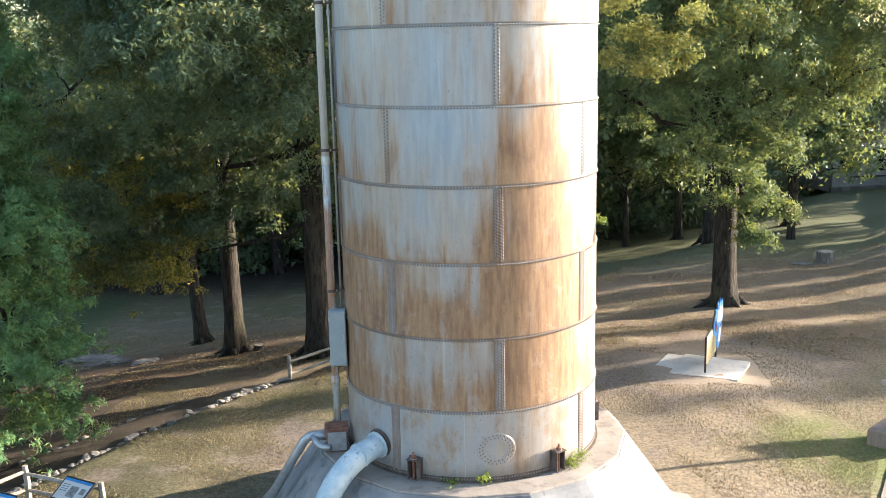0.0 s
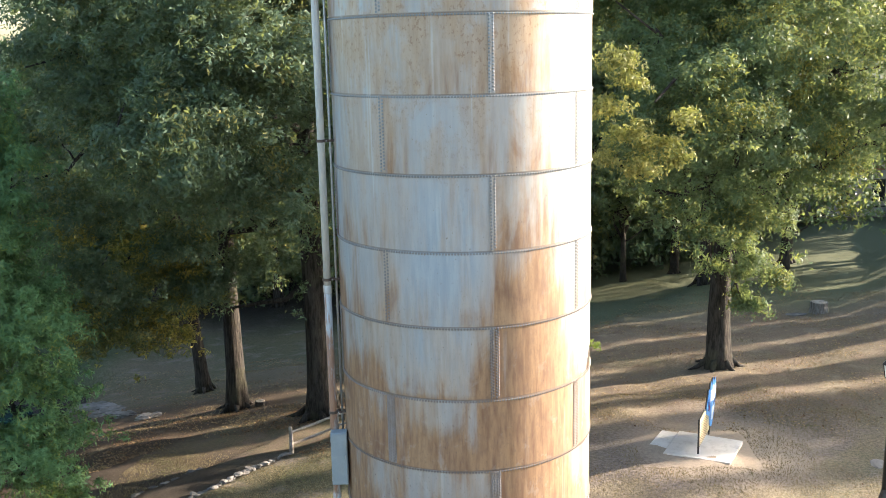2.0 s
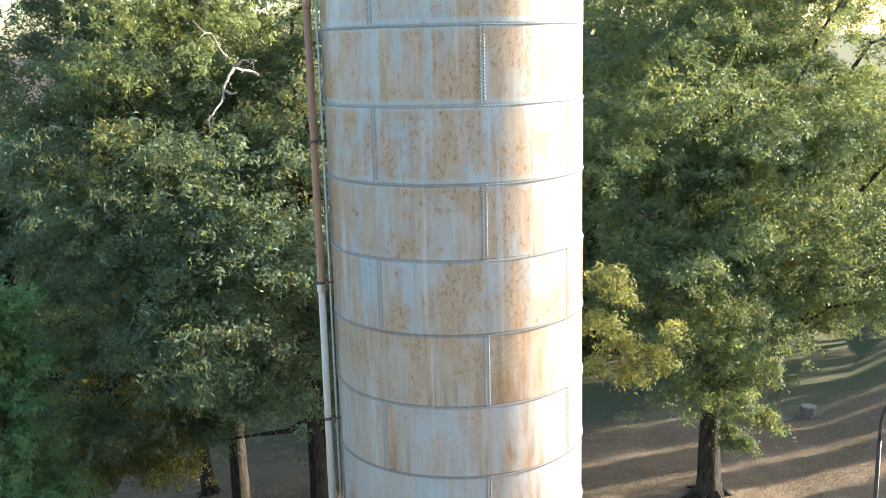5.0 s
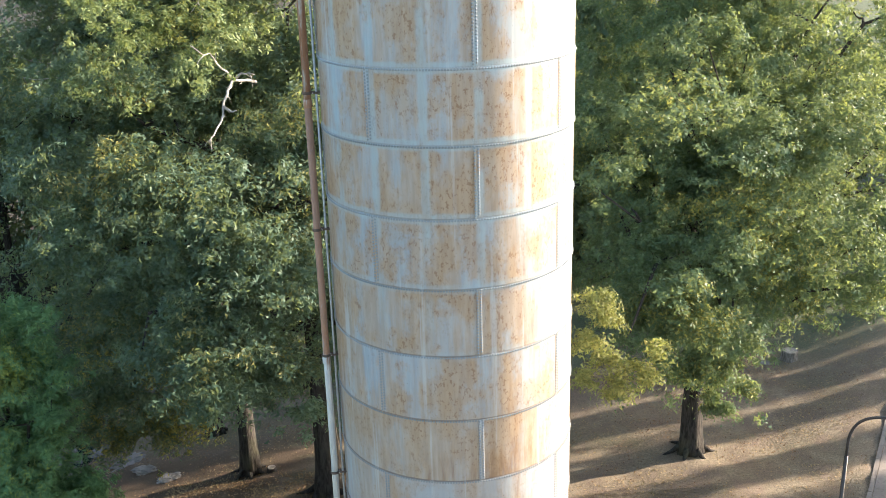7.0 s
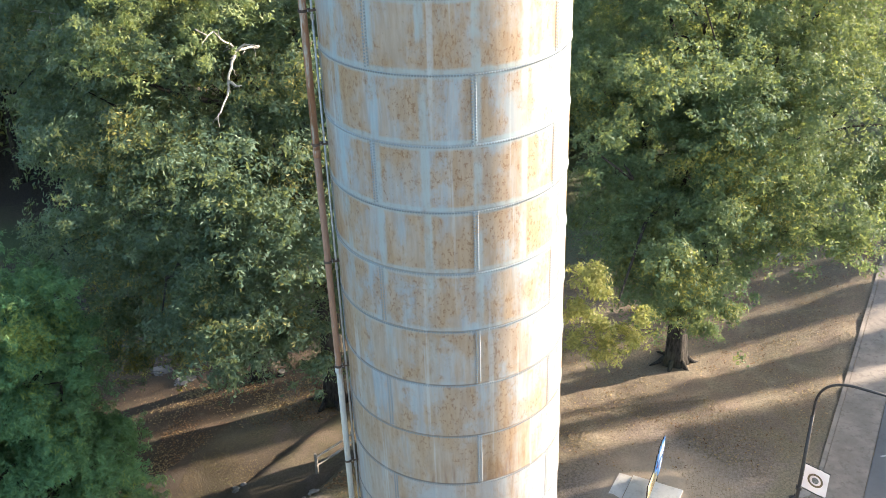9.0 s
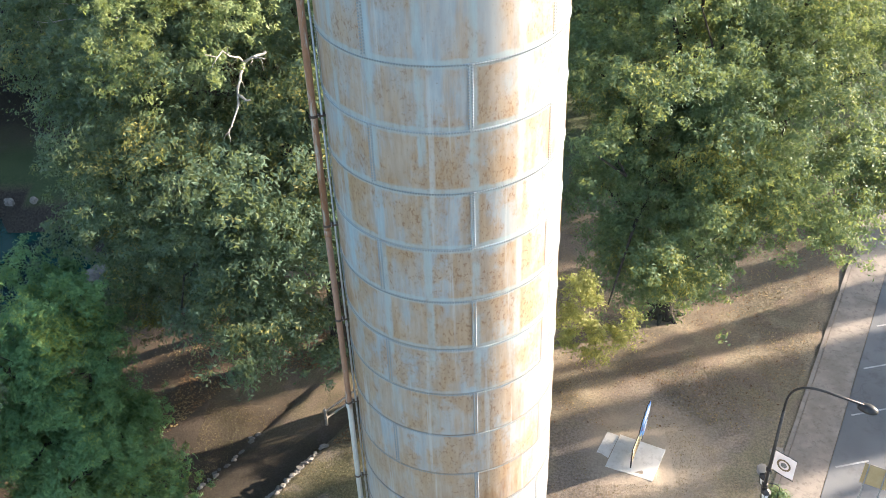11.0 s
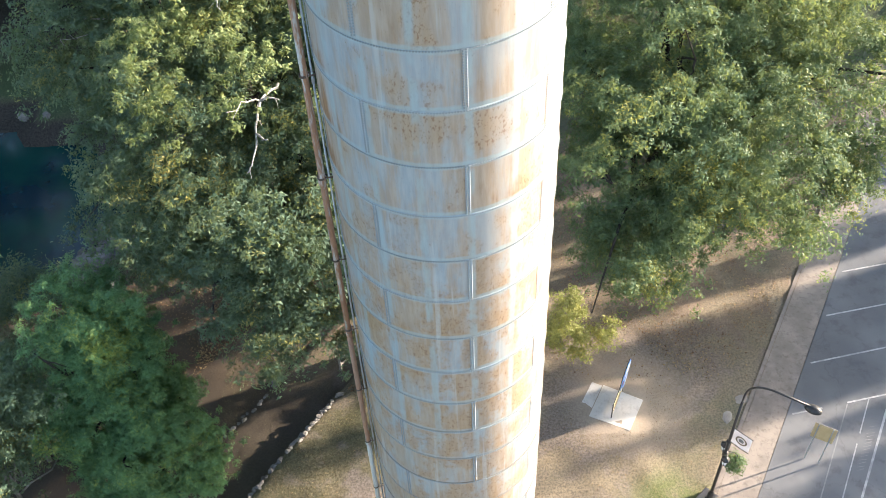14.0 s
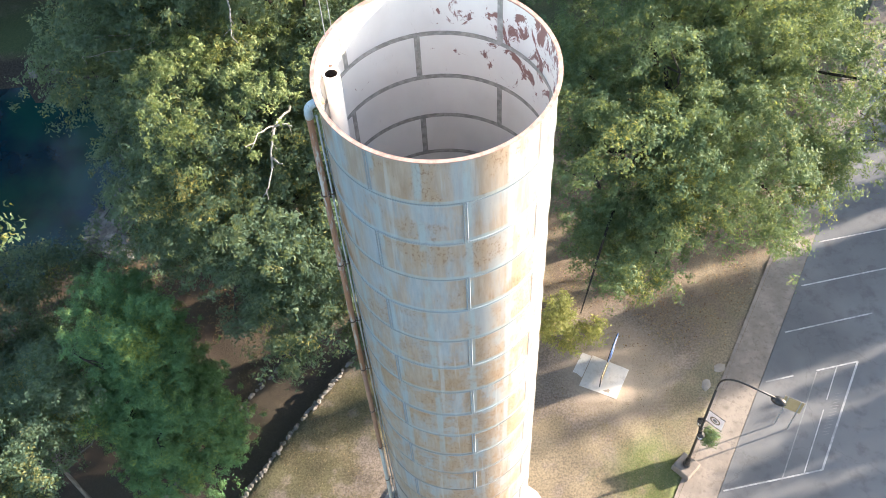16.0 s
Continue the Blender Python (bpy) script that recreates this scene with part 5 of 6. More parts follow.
WOOD = [(6, 74, 0, 1.0), (13, 78, 2, 0.9), (17.5, 80, 1, 0.95), (24, 72, 0, 1.05), (26, 92, 2, 1.1), (8, 90, 1, 1.0), (0, 80, 0, 1.1), (-4, 86, 1, 1.1), (-12, 89, 0, 1.2), (-24, 76, 1, 1.1),
        (-29, 85, 0, 1.1), (-40, 84, 1, 1.1), (-48, 72, 0, 1.2), (-55, 58, 2, 1.2), (-16, 84, 0, 1.15), (47, 76, 1, 1.1), (-30, 95, 1, 1.2), (-8, 98, 2, 1.3),
        (14, 100, 0, 1.2), (-44, 44, 2, 1.0), (-46, 95, 0, 1.2), (55, 80, 0, 1.2), (-64, 80, 1, 1.3), (58, 102, 2, 1.4), (21, 63, 2, 0.85), (-34, 40, 2, 0.9),
        (6, 84, 3, 1.3), (12, 88, 3, 1.5), (19, 90, 3, 1.4), (1, 90, 3, 1.5), (-5, 94, 3, 1.5), (-11, 93, 3, 1.5), (-18, 92, 3, 1.6), (-25, 88, 3, 1.5), (24, 98, 3, 1.6), (30, 106, 3, 1.7), (-31, 86, 3, 1.6), (8, 102, 3, 1.8), (-2, 104, 3, 1.8), (-14, 96, 3, 1.8), (-24, 100, 3, 1.8),
        (50, 96, 3, 1.8), (-40, 100, 3, 1.8), (62, 112, 3, 2.2), (-52, 90, 3, 1.8), (46, 112, 3, 2.2), 
        # kind 4: an unseen row east of the car park, added to cast shade bands
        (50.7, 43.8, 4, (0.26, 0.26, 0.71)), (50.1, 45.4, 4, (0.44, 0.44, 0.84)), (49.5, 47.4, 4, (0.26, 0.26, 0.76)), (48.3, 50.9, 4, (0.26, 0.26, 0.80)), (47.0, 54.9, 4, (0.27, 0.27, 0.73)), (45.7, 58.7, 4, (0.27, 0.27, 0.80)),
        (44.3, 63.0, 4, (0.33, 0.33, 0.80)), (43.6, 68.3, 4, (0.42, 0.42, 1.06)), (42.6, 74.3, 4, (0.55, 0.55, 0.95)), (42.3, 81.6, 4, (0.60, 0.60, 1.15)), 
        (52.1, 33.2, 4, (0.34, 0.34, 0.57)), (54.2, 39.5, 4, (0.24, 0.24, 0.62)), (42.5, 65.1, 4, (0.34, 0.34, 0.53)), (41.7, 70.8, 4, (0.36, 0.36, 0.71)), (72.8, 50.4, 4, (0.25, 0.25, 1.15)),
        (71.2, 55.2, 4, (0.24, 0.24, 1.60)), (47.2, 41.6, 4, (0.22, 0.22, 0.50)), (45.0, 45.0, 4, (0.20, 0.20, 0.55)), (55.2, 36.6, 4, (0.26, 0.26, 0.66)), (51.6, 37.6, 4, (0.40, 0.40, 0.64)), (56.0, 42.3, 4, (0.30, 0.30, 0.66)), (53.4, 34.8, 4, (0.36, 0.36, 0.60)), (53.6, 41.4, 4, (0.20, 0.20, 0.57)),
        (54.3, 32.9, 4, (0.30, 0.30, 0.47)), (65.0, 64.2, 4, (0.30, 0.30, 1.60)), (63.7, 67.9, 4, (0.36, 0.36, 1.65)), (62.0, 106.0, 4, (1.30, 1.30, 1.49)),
        (7.5, 69.0, 0, (1.1, 1.1, 1.6)), (16.5, 66.0, 1, (1.1, 1.1, 1.6))]
placed = set()
rngw = np.random.default_rng(5)
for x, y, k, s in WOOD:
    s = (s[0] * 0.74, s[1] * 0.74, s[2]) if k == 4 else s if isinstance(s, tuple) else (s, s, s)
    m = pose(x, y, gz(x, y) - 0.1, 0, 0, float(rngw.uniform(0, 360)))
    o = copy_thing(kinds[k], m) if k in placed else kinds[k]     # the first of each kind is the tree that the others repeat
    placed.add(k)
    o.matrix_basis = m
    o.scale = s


# ---- things on the lawn ----
def slab(bm, corners, z0, z1):
    """A flat slab over four or more corners on plan."""
    low = [bm.verts.new((x, y, z0)) for x, y in corners]
    top = [bm.verts.new((x, y, z1)) for x, y in corners]
    bm.faces.new(top)
    bm.faces.new(low[::-1])
    for i in range(len(low)):
        k = (i + 1) % len(low)
        bm.faces.new((low[i], low[k], top[k], top[i]))
    bmesh.ops.recalc_face_normals(bm, faces=bm.faces)
    bmesh.ops.bevel(bm, geom=[e for e in bm.edges if all(v.co.z == z1 for v in e.verts)], offset=0.015, segments=1, affect="EDGES")
    return bm


PAD_Z = 0.86
tagged(part("concrete_pad", slab(bmesh.new(), [(6.58, 30.63), (8.51, 29.73), (9.4, 31.5), (7.50, 32.47)], 0.4, PAD_Z), M_PAD), "pale square concrete pad under the sign", "concrete pad")
tagged(part("concrete_step", slab(bmesh.new(), [(5.98, 30.9), (6.52, 30.62), (7.44, 32.46), (6.95, 32.7)], 0.4, PAD_Z - 0.06), M_PAD), "narrow pale concrete step beside the pad", "concrete step")

M_SIGN_TAN = plain("tan_sign_face", (0.42, 0.36, 0.22), (0.50, 0.44, 0.30), 3.0, 0.5)
M_SIGN_BROWN = plain("brown_sign_print", (0.12, 0.09, 0.05), (0.18, 0.13, 0.08), 6.0, 0.5)
M_SIGN_BLUE = plain("bright_blue_print", (0.02, 0.14, 0.50), (0.10, 0.35, 0.72), 2.5, 0.35)
M_SIGN_NAVY = plain("navy_print", (0.01, 0.03, 0.14), (0.03, 0.07, 0.25), 4.0, 0.4)
M_SIGN_WHITE = plain("white_print", (0.62, 0.66, 0.72), (0.75, 0.77, 0.80), 4.0, 0.4)
M_SIGN_RED = plain("red_print", (0.45, 0.05, 0.05), (0.5, 0.08, 0.06), 4.0, 0.4)


def outline_plate(points, thick):
    """A flat cut-out: points of (along, up), extruded across."""
    bm = bmesh.new()
    a = [bm.verts.new((x, -thick / 2, z)) for x, z in points]
    b = [bm.verts.new((x, thick / 2, z)) for x, z in points]
    bm.faces.new(a[::-1])
    bm.faces.new(b)
    for i in range(len(a)):
        k = (i + 1) % len(a)
        bm.faces.new((a[i], a[k], b[k], b[i]))
    bmesh.ops.recalc_face_normals(bm, faces=bm.faces)
    return bm


sa, sb = Vector((7.68, 30.5)), Vector((8.42, 32.12))
sign = thing("art_sign", (sa.x, sa.y, PAD_Z), "cut-out metal sign with blue and white artwork on posts", "sign", turn=math.degrees(math.atan2(sb.y - sa.y, sb.x - sa.x)))
L = (sb - sa).length
part("post", box(bmesh.new(), (0.06, 0.06, 1.18), (0, 0, 0.59), 0.006), M_BLACK, sign)
part("post", box(bmesh.new(), (0.06, 0.06, 0.95), (L, 0, 0.47), 0.006), M_BLACK, sign)
ART = [(0.57, 1.0), (0.60, 1.25), (0.72, 1.5), (0.80, 1.74), (0.90, 1.62), (1.0, 1.92), (1.07, 1.7), (1.22, 1.95), (1.29, 1.72), (1.44, 1.82), (1.50, 1.45), (1.46, 1.05), (1.34, 0.58), (1.2, 0.3), (1.1, 0.22), (0.92, 0.38), (0.86, 0.75)]
part("backing", outline_plate([(-0.02, 0.20), (L * 0.98, 0.20), (L * 0.98, 0.95), (L * 0.45, 1.24), (-0.02, 1.20)], 0.03), M_BLACK, sign, "black metal backing")
part("art_backing", outline_plate([(x * L - 0.07, z) for x, z in ART], 0.03), M_BLACK, sign, "black metal backing")
face = part("printed_face", outline_plate([(0.05, 0.25), (L * 0.95, 0.25), (L * 0.95, 0.90), (L * 0.44, 1.18), (0.05, 1.14)], 0.008), M_SIGN_TAN, sign, "tan printed face with brown lines")
face.matrix_basis = pose(0, -0.021, 0)
for k in range(8):
    b = part("text_bar", box(bmesh.new(), (L * (0.60 + 0.08 * ((k * 7) % 3) / 2), 0.004, 0.035), (0.14 + L * 0.32, -0.028, 0.32 + k * 0.09)), M_SIGN_BROWN, face)
    b.matrix_parent_inverse = Matrix.Translation((0, 0.021, 0))
art = part("blue_artwork", outline_plate([(x * L, z) for x, z in ART], 0.012), M_SIGN_BLUE, sign, "bright blue cut-out artwork")
art.matrix_basis = pose(0, -0.034, 0)
for points, material in (([(0.88, 1.22), (0.98, 1.62), (1.06, 1.5), (1.2, 1.72), (1.28, 1.55), (1.42, 1.62), (1.44, 1.3), (1.3, 1.08), (1.08, 1.18)], M_SIGN_WHITE),
                         ([(1.02, 0.50), (1.2, 0.46), (1.3, 0.78), (1.22, 0.98), (1.08, 0.82)], M_SIGN_WHITE),
                         ([(0.66, 1.08), (0.76, 1.42), (0.86, 1.2), (0.84, 0.92)], M_SIGN_NAVY), ([(1.32, 0.8), (1.42, 1.05), (1.36, 1.12), (1.24, 0.96)], M_SIGN_NAVY)):
    part("painted_patch", outline_plate([(x * L, z) for x, z in points], 0.008), material, art).matrix_basis = pose(0, -0.012, 0)
r = part("red_patch", outline_plate([(L * 0.76, 1.02), (L * 0.86, 0.98), (L * 0.84, 1.16)], 0.008), M_SIGN_RED, art)
r.matrix_basis = pose(0, -0.02, 0)

# tree stumps
rs = random.Random(4)


def stump(x, y, r, h, label, bark=M_BARK):
    bm = bmesh.new()
    lathe(bm, [(r * 1.2, -0.15), (r * 1.06, 0.1), (r * 0.97, h * 0.6), (r, h), (r * 0.8, h + 0.02), (r * 0.3, h + 0.01)], 14)
    for v in bm.verts:
        a = math.atan2(v.co.y, v.co.x)
        k = 1 + 0.08 * math.sin(3 * a + x) + 0.05 * math.sin(7 * a)
        v.co.x, v.co.y = v.co.x * k, v.co.y * k
    t = thing("tree_stump", (x, y, gz(x, y)), label, "tree stump", "stumps on the lawn")
    part("wood", bm, bark, t)
    part("cut_face", lathe(bmesh.new(), [(r * 0.86, h + 0.012), (r * 0.84, h + 0.03)], 14), M_WOODRAIL, t, "grey weathered cut face")


stump(19.6, 53.0, 0.46, 0.6, "short weathered grey stump on the lawn", M_TWIG)
stump(-9.7, 45.2, 0.25, 0.22, "small dark stump beside the oak")
st = tagged(part("flat_stone", stone(bmesh.new(), (1.3, 0.7, 0.25), rs), M_STONE), "flat pale stone beside the stump", "stone")
st.matrix_basis = pose(18.2, 52.6, gz(18.2, 52.6))


for x, y, turn in ((14.55, 31.75, 20), (13.6, 30.7, 65)):
    slab_stone = tagged(part("flat_stone", stone(bmesh.new(), (0.75, 0.5, 0.10), rs, rough=0.2, cuts=2), M_CONC_TOP), "flat pale stone slab on the lawn near the kerb", "stone")
    slab_stone.matrix_basis = pose(x, y, gz(x, y), 0, 0, turn)


# ---- terrace stones along the path ----
def stone_row(name, label, line_pts, spacing, rnd, size, rows=1):
    t = thing(name, (0, 0, 0), label, "stone edging")
    for (x0, y0), (x1, y1) in zip(line_pts, line_pts[1:]):
        ln = math.hypot(x1 - x0, y1 - y0)
        for i in range(int(ln / spacing)):
            for row in range(rows):
                s = (i + rnd.uniform(0.2, 0.8)) / (ln / spacing)
                if rnd.random() < 0.12:
                    continue
                x, y = x0 + (x1 - x0) * s + rnd.uniform(-0.13, 0.13), y0 + (y1 - y0) * s + rnd.uniform(-0.13, 0.13)
                k = rnd.uniform(0.6, 1.25)
                ob = part("stone", stone(bmesh.new(), (size * k * rnd.uniform(0.9, 1.5), size * k, size * k * rnd.uniform(0.32, 0.6)), rnd, rough=0.26, cuts=2), M_STONE, t)
                ob.matrix_basis = pose(x, y, gz(x, y) + 0.03 + row * size * 0.3, rnd.uniform(-12, 12), rnd.uniform(-12, 12), rnd.uniform(0, 360))
    return t


UP = [(-6.2, 33.0), (-7.75, 30.72), (-9.22, 28.8), (-10.55, 26.6), (-11.45, 25.25), (-13.4, 22.0)]
LOW = [(-9.6, 35.4), (-10.9, 33.0), (-12.95, 30.4), (-14.2, 28.4), (-16.5, 25.0)]
stone_row("upper_stone_edging", "row of loose grey field stones above the path", UP, 0.17, rs, 0.23, 2)
stone_row("lower_stone_edging", "row of loose grey field stones below the path", LOW, 0.24, rs, 0.27)

# rock ledges by the spring
def ledge(size, rnd):
    """A weathered limestone outcrop: bedded, broken faces."""
    bm = bmesh.new()
    bmesh.ops.create_icosphere(bm, subdivisions=4, radius=0.5)
    off = Vector((rnd.random() * 50, rnd.random() * 50, rnd.random() * 50))
    for v in bm.verts:
        c = v.co.copy()
        cell = noise.voronoi(c * 2.6 + off)[0]
        k = 1 + 0.30 * noise.noise(c * 1.8 + off) - 0.30 * (cell[1] - cell[0] < 0.12) + 0.10 * noise.noise(c * 9 + off)
        bed = 0.06 * math.sin(c.z * 26 + 3 * noise.noise(c * 2 + off))
        flat = c.normalized()
        c = c * k + Vector((flat.x, flat.y, 0)) * bed
        v.co = Vector((c.x * size[0], c.y * size[1], max(min(c.z, 0.36), -0.3) * size[2]))
    return bm


ROCKS = ((-24.4, 46.6, 4.2, 3.4, 2.6), (-26.2, 50.6, 3.6, 4.2, 2.6), (-25.0, 53.6, 3.0, 4.0, 2.8), (-23.0, 44.6, 2.8, 2.4, 1.8), (-26.2, 57.6, 2.6, 3.0, 1.8), (-29.4, 63.0, 1.1, 0.8, 0.5), (-35.0, 65.4, 1.2, 0.7, 0.5),
         (-20.6, 52.0, 2.8, 1.6, 0.6), (-18.8, 49.6, 2.2, 1.4, 0.5), (-22.6, 54.0, 2.6, 1.7, 0.7), (-17.2, 47.6, 1.6, 1.0, 0.4), (-15.4, 46.0, 1.4, 0.9, 0.4), (-22.4, 48.6, 2.4, 2.0, 1.2), (-23.6, 50.6, 3.0, 2.4, 1.6),
         (-27.6, 60.8, 2.0, 2.2, 1.2), (-30.2, 63.9, 0.7, 0.6, 0.5), (-33.0, 65.3, 0.8, 0.6, 0.5))
for i, (x, y, sx, sy, sz) in enumerate(ROCKS):
    ob = tagged(part("rock", ledge((sx, sy, sz), rs), M_ROCK), "rough grey limestone rock on the bank of the spring", "rock", "rocks by the spring")
    ob.matrix_basis = pose(x, y, max(gz(x, y), POOL_Z - 0.4) + sz * 0.06, 0, 0, i * 53)


# ---- fences and information panels by the path ----
def rail_fence(places, label, height=1.15, rails=(0.45, 0.92), last=1.0):
    t = thing("split_rail_fence", (places[0][0], places[0][1], gz(*places[0])), label, "fence")
    base = Vector((places[0][0], places[0][1], gz(*places[0])))
    tops = []
    for k, (x, y) in enumerate(places):
        z = gz(x, y) - (1 - last) * height * (k == len(places) - 1)
        p = Vector((x, y, z)) - base
        tops.append(p)
        part("post", tube(bmesh.new(), [p + Vector((0, 0, -0.15)), p + Vector((0.02, 0.01, height * 0.6)), p + Vector((0, 0, height))], [0.085, 0.08, 0.07], 7), M_WOODRAIL, t)
    for a, b in zip(tops, tops[1:]):
        for h in rails:
            j = rs.uniform(-0.05, 0.05)
            part("rail", tube(bmesh.new(), [a + Vector((0, 0, h + j)), a.lerp(b, 0.5) + Vector((0, 0, h - 0.02)), b + Vector((0, 0, h - j))], [0.045, 0.06, 0.045], 7), M_WOODRAIL, t)
    return t


rail_fence([(-12.6, 21.4), (-11.1, 23.4), (-8.78, 22.3)], "grey weathered split-rail fence behind the panels", 1.0, (0.38, 0.80), 0.74)
rail_fence([(-6.45, 35.1), (-4.9, 36.6), (-2.9, 37.2), (-0.9, 37.6)], "grey weathered split-rail fence by the big oak")

M_PANEL_W = plain("panel_print", (0.40, 0.40, 0.39), (0.50, 0.50, 0.49), 3.0, 0.35)
M_PANEL_B = plain("panel_blue_band", (0.02, 0.16, 0.38), (0.04, 0.22, 0.46), 3.0, 0.35)
M_PANEL_G = plain("panel_grey_print", (0.10, 0.10, 0.10), (0.24, 0.24, 0.24), 12.0, 0.4)


def info_panel(x, y, turn):
    z = gz(x, y)
    t = thing("information_panel", (x, y, z), "low slanted information panel in a black frame", "information panel", "panels by the fence", turn=turn)
    for s in (-0.36, 0.36):
        part("leg", box(bmesh.new(), (0.06, 0.06, 0.60), (s, 0.08, 0.30), 0.005), M_BLACK, t)
    tilt = Matrix.Translation((0, 0, 0.60)) @ Euler((radians(32), 0, 0)).to_matrix().to_4x4()
    fr = part("frame", box(bmesh.new(), (1.0, 0.68, 0.045), (0, 0, 0), 0.008), M_BLACK, t)
    fr.matrix_basis = tilt
    pr = part("printed_sheet", box(bmesh.new(), (0.90, 0.57, 0.006), (0, 0, 0.026)), M_PANEL_W, t, "white printed sheet with blue heading")
    pr.matrix_basis = tilt
    part("heading_band", box(bmesh.new(), (0.90, 0.07, 0.004), (0, 0.25, 0.032)), M_PANEL_B, pr)
    for i in range(4):
        part("text_bar", box(bmesh.new(), (0.24, 0.022, 0.003), (-0.29, 0.12 - i * 0.06, 0.031)), M_PANEL_G, pr)
    part("picture_block", box(bmesh.new(), (0.26, 0.30, 0.003), (0.02, -0.04, 0.031)), M_PANEL_G, pr)
    part("picture_block", box(bmesh.new(), (0.16, 0.16, 0.003), (0.31, 0.02, 0.031)), M_PANEL_G, pr)
    return t


info_panel(-9.42, 22.2, -28)
info_panel(-11.2, 21.9, -24)


# ---- street lamp, board and bollards ----
LX, LY = 11.72, 25.88
lz = gz(LX, LY)
tagged(part("lamp_footing", lathe(bmesh.new(), [(0.74, lz - 0.3), (0.74, lz + 0.42), (0.68, lz + 0.48)], 4, (LX, LY, 0)), M_WALKWAY), "square concrete footing under the street lamp", "lamp footing")
lamp = thing("street_lamp", (LX, LY, lz + 0.48), "tall black gooseneck street lamp with banner arm", "street lamp")
hz = 10.75 - lz - 0.48
part("base", lathe(bmesh.new(), [(0.21, 0), (0.21, 0.10), (0.16, 0.16), (0.15, 0.7), (0.11, 0.82), (0.085, 0.95)], 14), M_BLACK, lamp)
part("pole", tube(bmesh.new(), [(0, 0, 0.9), (0, 0, 5.0), (0, 0, hz - 1.5)], [0.08, 0.068, 0.055], 12), M_BLACK, lamp, smooth=True)
arm = bend((0, 0, hz - 1.5), (0.0, 0.0, hz + 0.02), (2.11, -1.31, hz + 0.05), 1.15, 10)
part("arm", tube(bmesh.new(), arm, 0.045, 10), M_BLACK, lamp, "curved gooseneck arm", smooth=True)
along_arm = math.atan2(-1.31, 2.11)
oval = Matrix.Translation((2.18, -1.355, hz)) @ Matrix.Rotation(along_arm, 4, "Z") @ Matrix.Diagonal((1.05, 0.66, 0.9, 1.0))
bm = lathe(bmesh.new(), [(0.06, 0.13), (0.16, 0.10), (0.27, 0.04), (0.32, -0.04), (0.33, -0.10), (0.28, -0.12)], 20)
bmesh.ops.transform(bm, matrix=oval, verts=bm.verts)
head = part("lamp_head", bm, M_BLACK, lamp, "oval black lamp head", smooth=True)
bm = lathe(bmesh.new(), [(0.25, -0.145), (0.26, -0.115)], 18)
bmesh.ops.transform(bm, matrix=oval, verts=bm.verts)
part("lens", bm, M_SIGN_WHITE, head)
for z in (4.67, 5.57):
    part("collar", lathe(bmesh.new(), [(0.07, z - lz), (0.11, z - lz + 0.02), (0.11, z - lz + 0.14), (0.07, z - lz + 0.16)], 12), M_BLACK, lamp)
M_BANNER = plain("pinkish_banner_cloth", (0.78, 0.70, 0.70), (0.84, 0.78, 0.78), 3.0, 0.8)


def lantern(side):
    """A small six-sided glass lantern on a bracket of the pole."""
    x, y, z = side[0], side[1], 5.05 - lz - 0.48
    base = part("lantern_bracket", tube(bmesh.new(), bend((0, 0, z - 0.45), (x, y, z - 0.42), (x, y, z - 0.2), 0.12), 0.022, 8), M_BLACK, lamp, smooth=True)
    part("lantern_cap", lathe(bmesh.new(), [(0.21, z + 0.20), (0.20, z + 0.23), (0.10, z + 0.33), (0.03, z + 0.37), (0.035, z + 0.42), (0.01, z + 0.46)], 6, (x, y, 0)), M_BLACK, base)
    part("lantern_glass", lathe(bmesh.new(), [(0.105, z - 0.17), (0.165, z + 0.20)], 6, (x, y, 0)), M_SIGN_WHITE, base, "pale lantern glass")
    part("lantern_foot", lathe(bmesh.new(), [(0.05, z - 0.24), (0.12, z - 0.19), (0.115, z - 0.165)], 6, (x, y, 0)), M_BLACK, base)
    for k in range(6):
        a = math.pi / 3 * k
        part("lantern_bar", tube(bmesh.new(), [(x + 0.112 * math.cos(a), y + 0.112 * math.sin(a), z - 0.18), (x + 0.174 * math.cos(a), y + 0.174 * math.sin(a), z + 0.21)], 0.012, 5), M_BLACK, base)


lantern((-0.06, -0.36))
lantern((0.06, 0.36))
bdir = Vector((0.72, -0.69, 0)).normalized()
for z in (5.70, 6.77):
    part("banner_rod", tube(bmesh.new(), [(0, 0, z - lz), tuple(bdir * 0.96 + Vector((0, 0, z - lz)))], 0.018, 6), M_BLACK, lamp)
banner = thing("banner", (LX, LY, 6.65), "small white cloth banner with a dark round emblem", "banner", turn=math.degrees(math.atan2(bdir.y, bdir.x)))
bn = bmesh.new()
rows = []
for i in range(9):
    x = 0.08 + 0.84 * i / 8
    rows.append([(bn.verts.new((x, 0.015 * math.sin(i * 0.9) + s, 1.04)), bn.verts.new((x, 0.015 * math.sin(i * 0.9 + 0.5) + s, -0.0))) for s in (-0.003, 0.003)])
for p, q in zip(rows, rows[1:]):
    for k in (0, 1):
        bn.faces.new((p[k][0], q[k][0], q[k][1], p[k][1]))
part("cloth", bn, M_BANNER, banner)
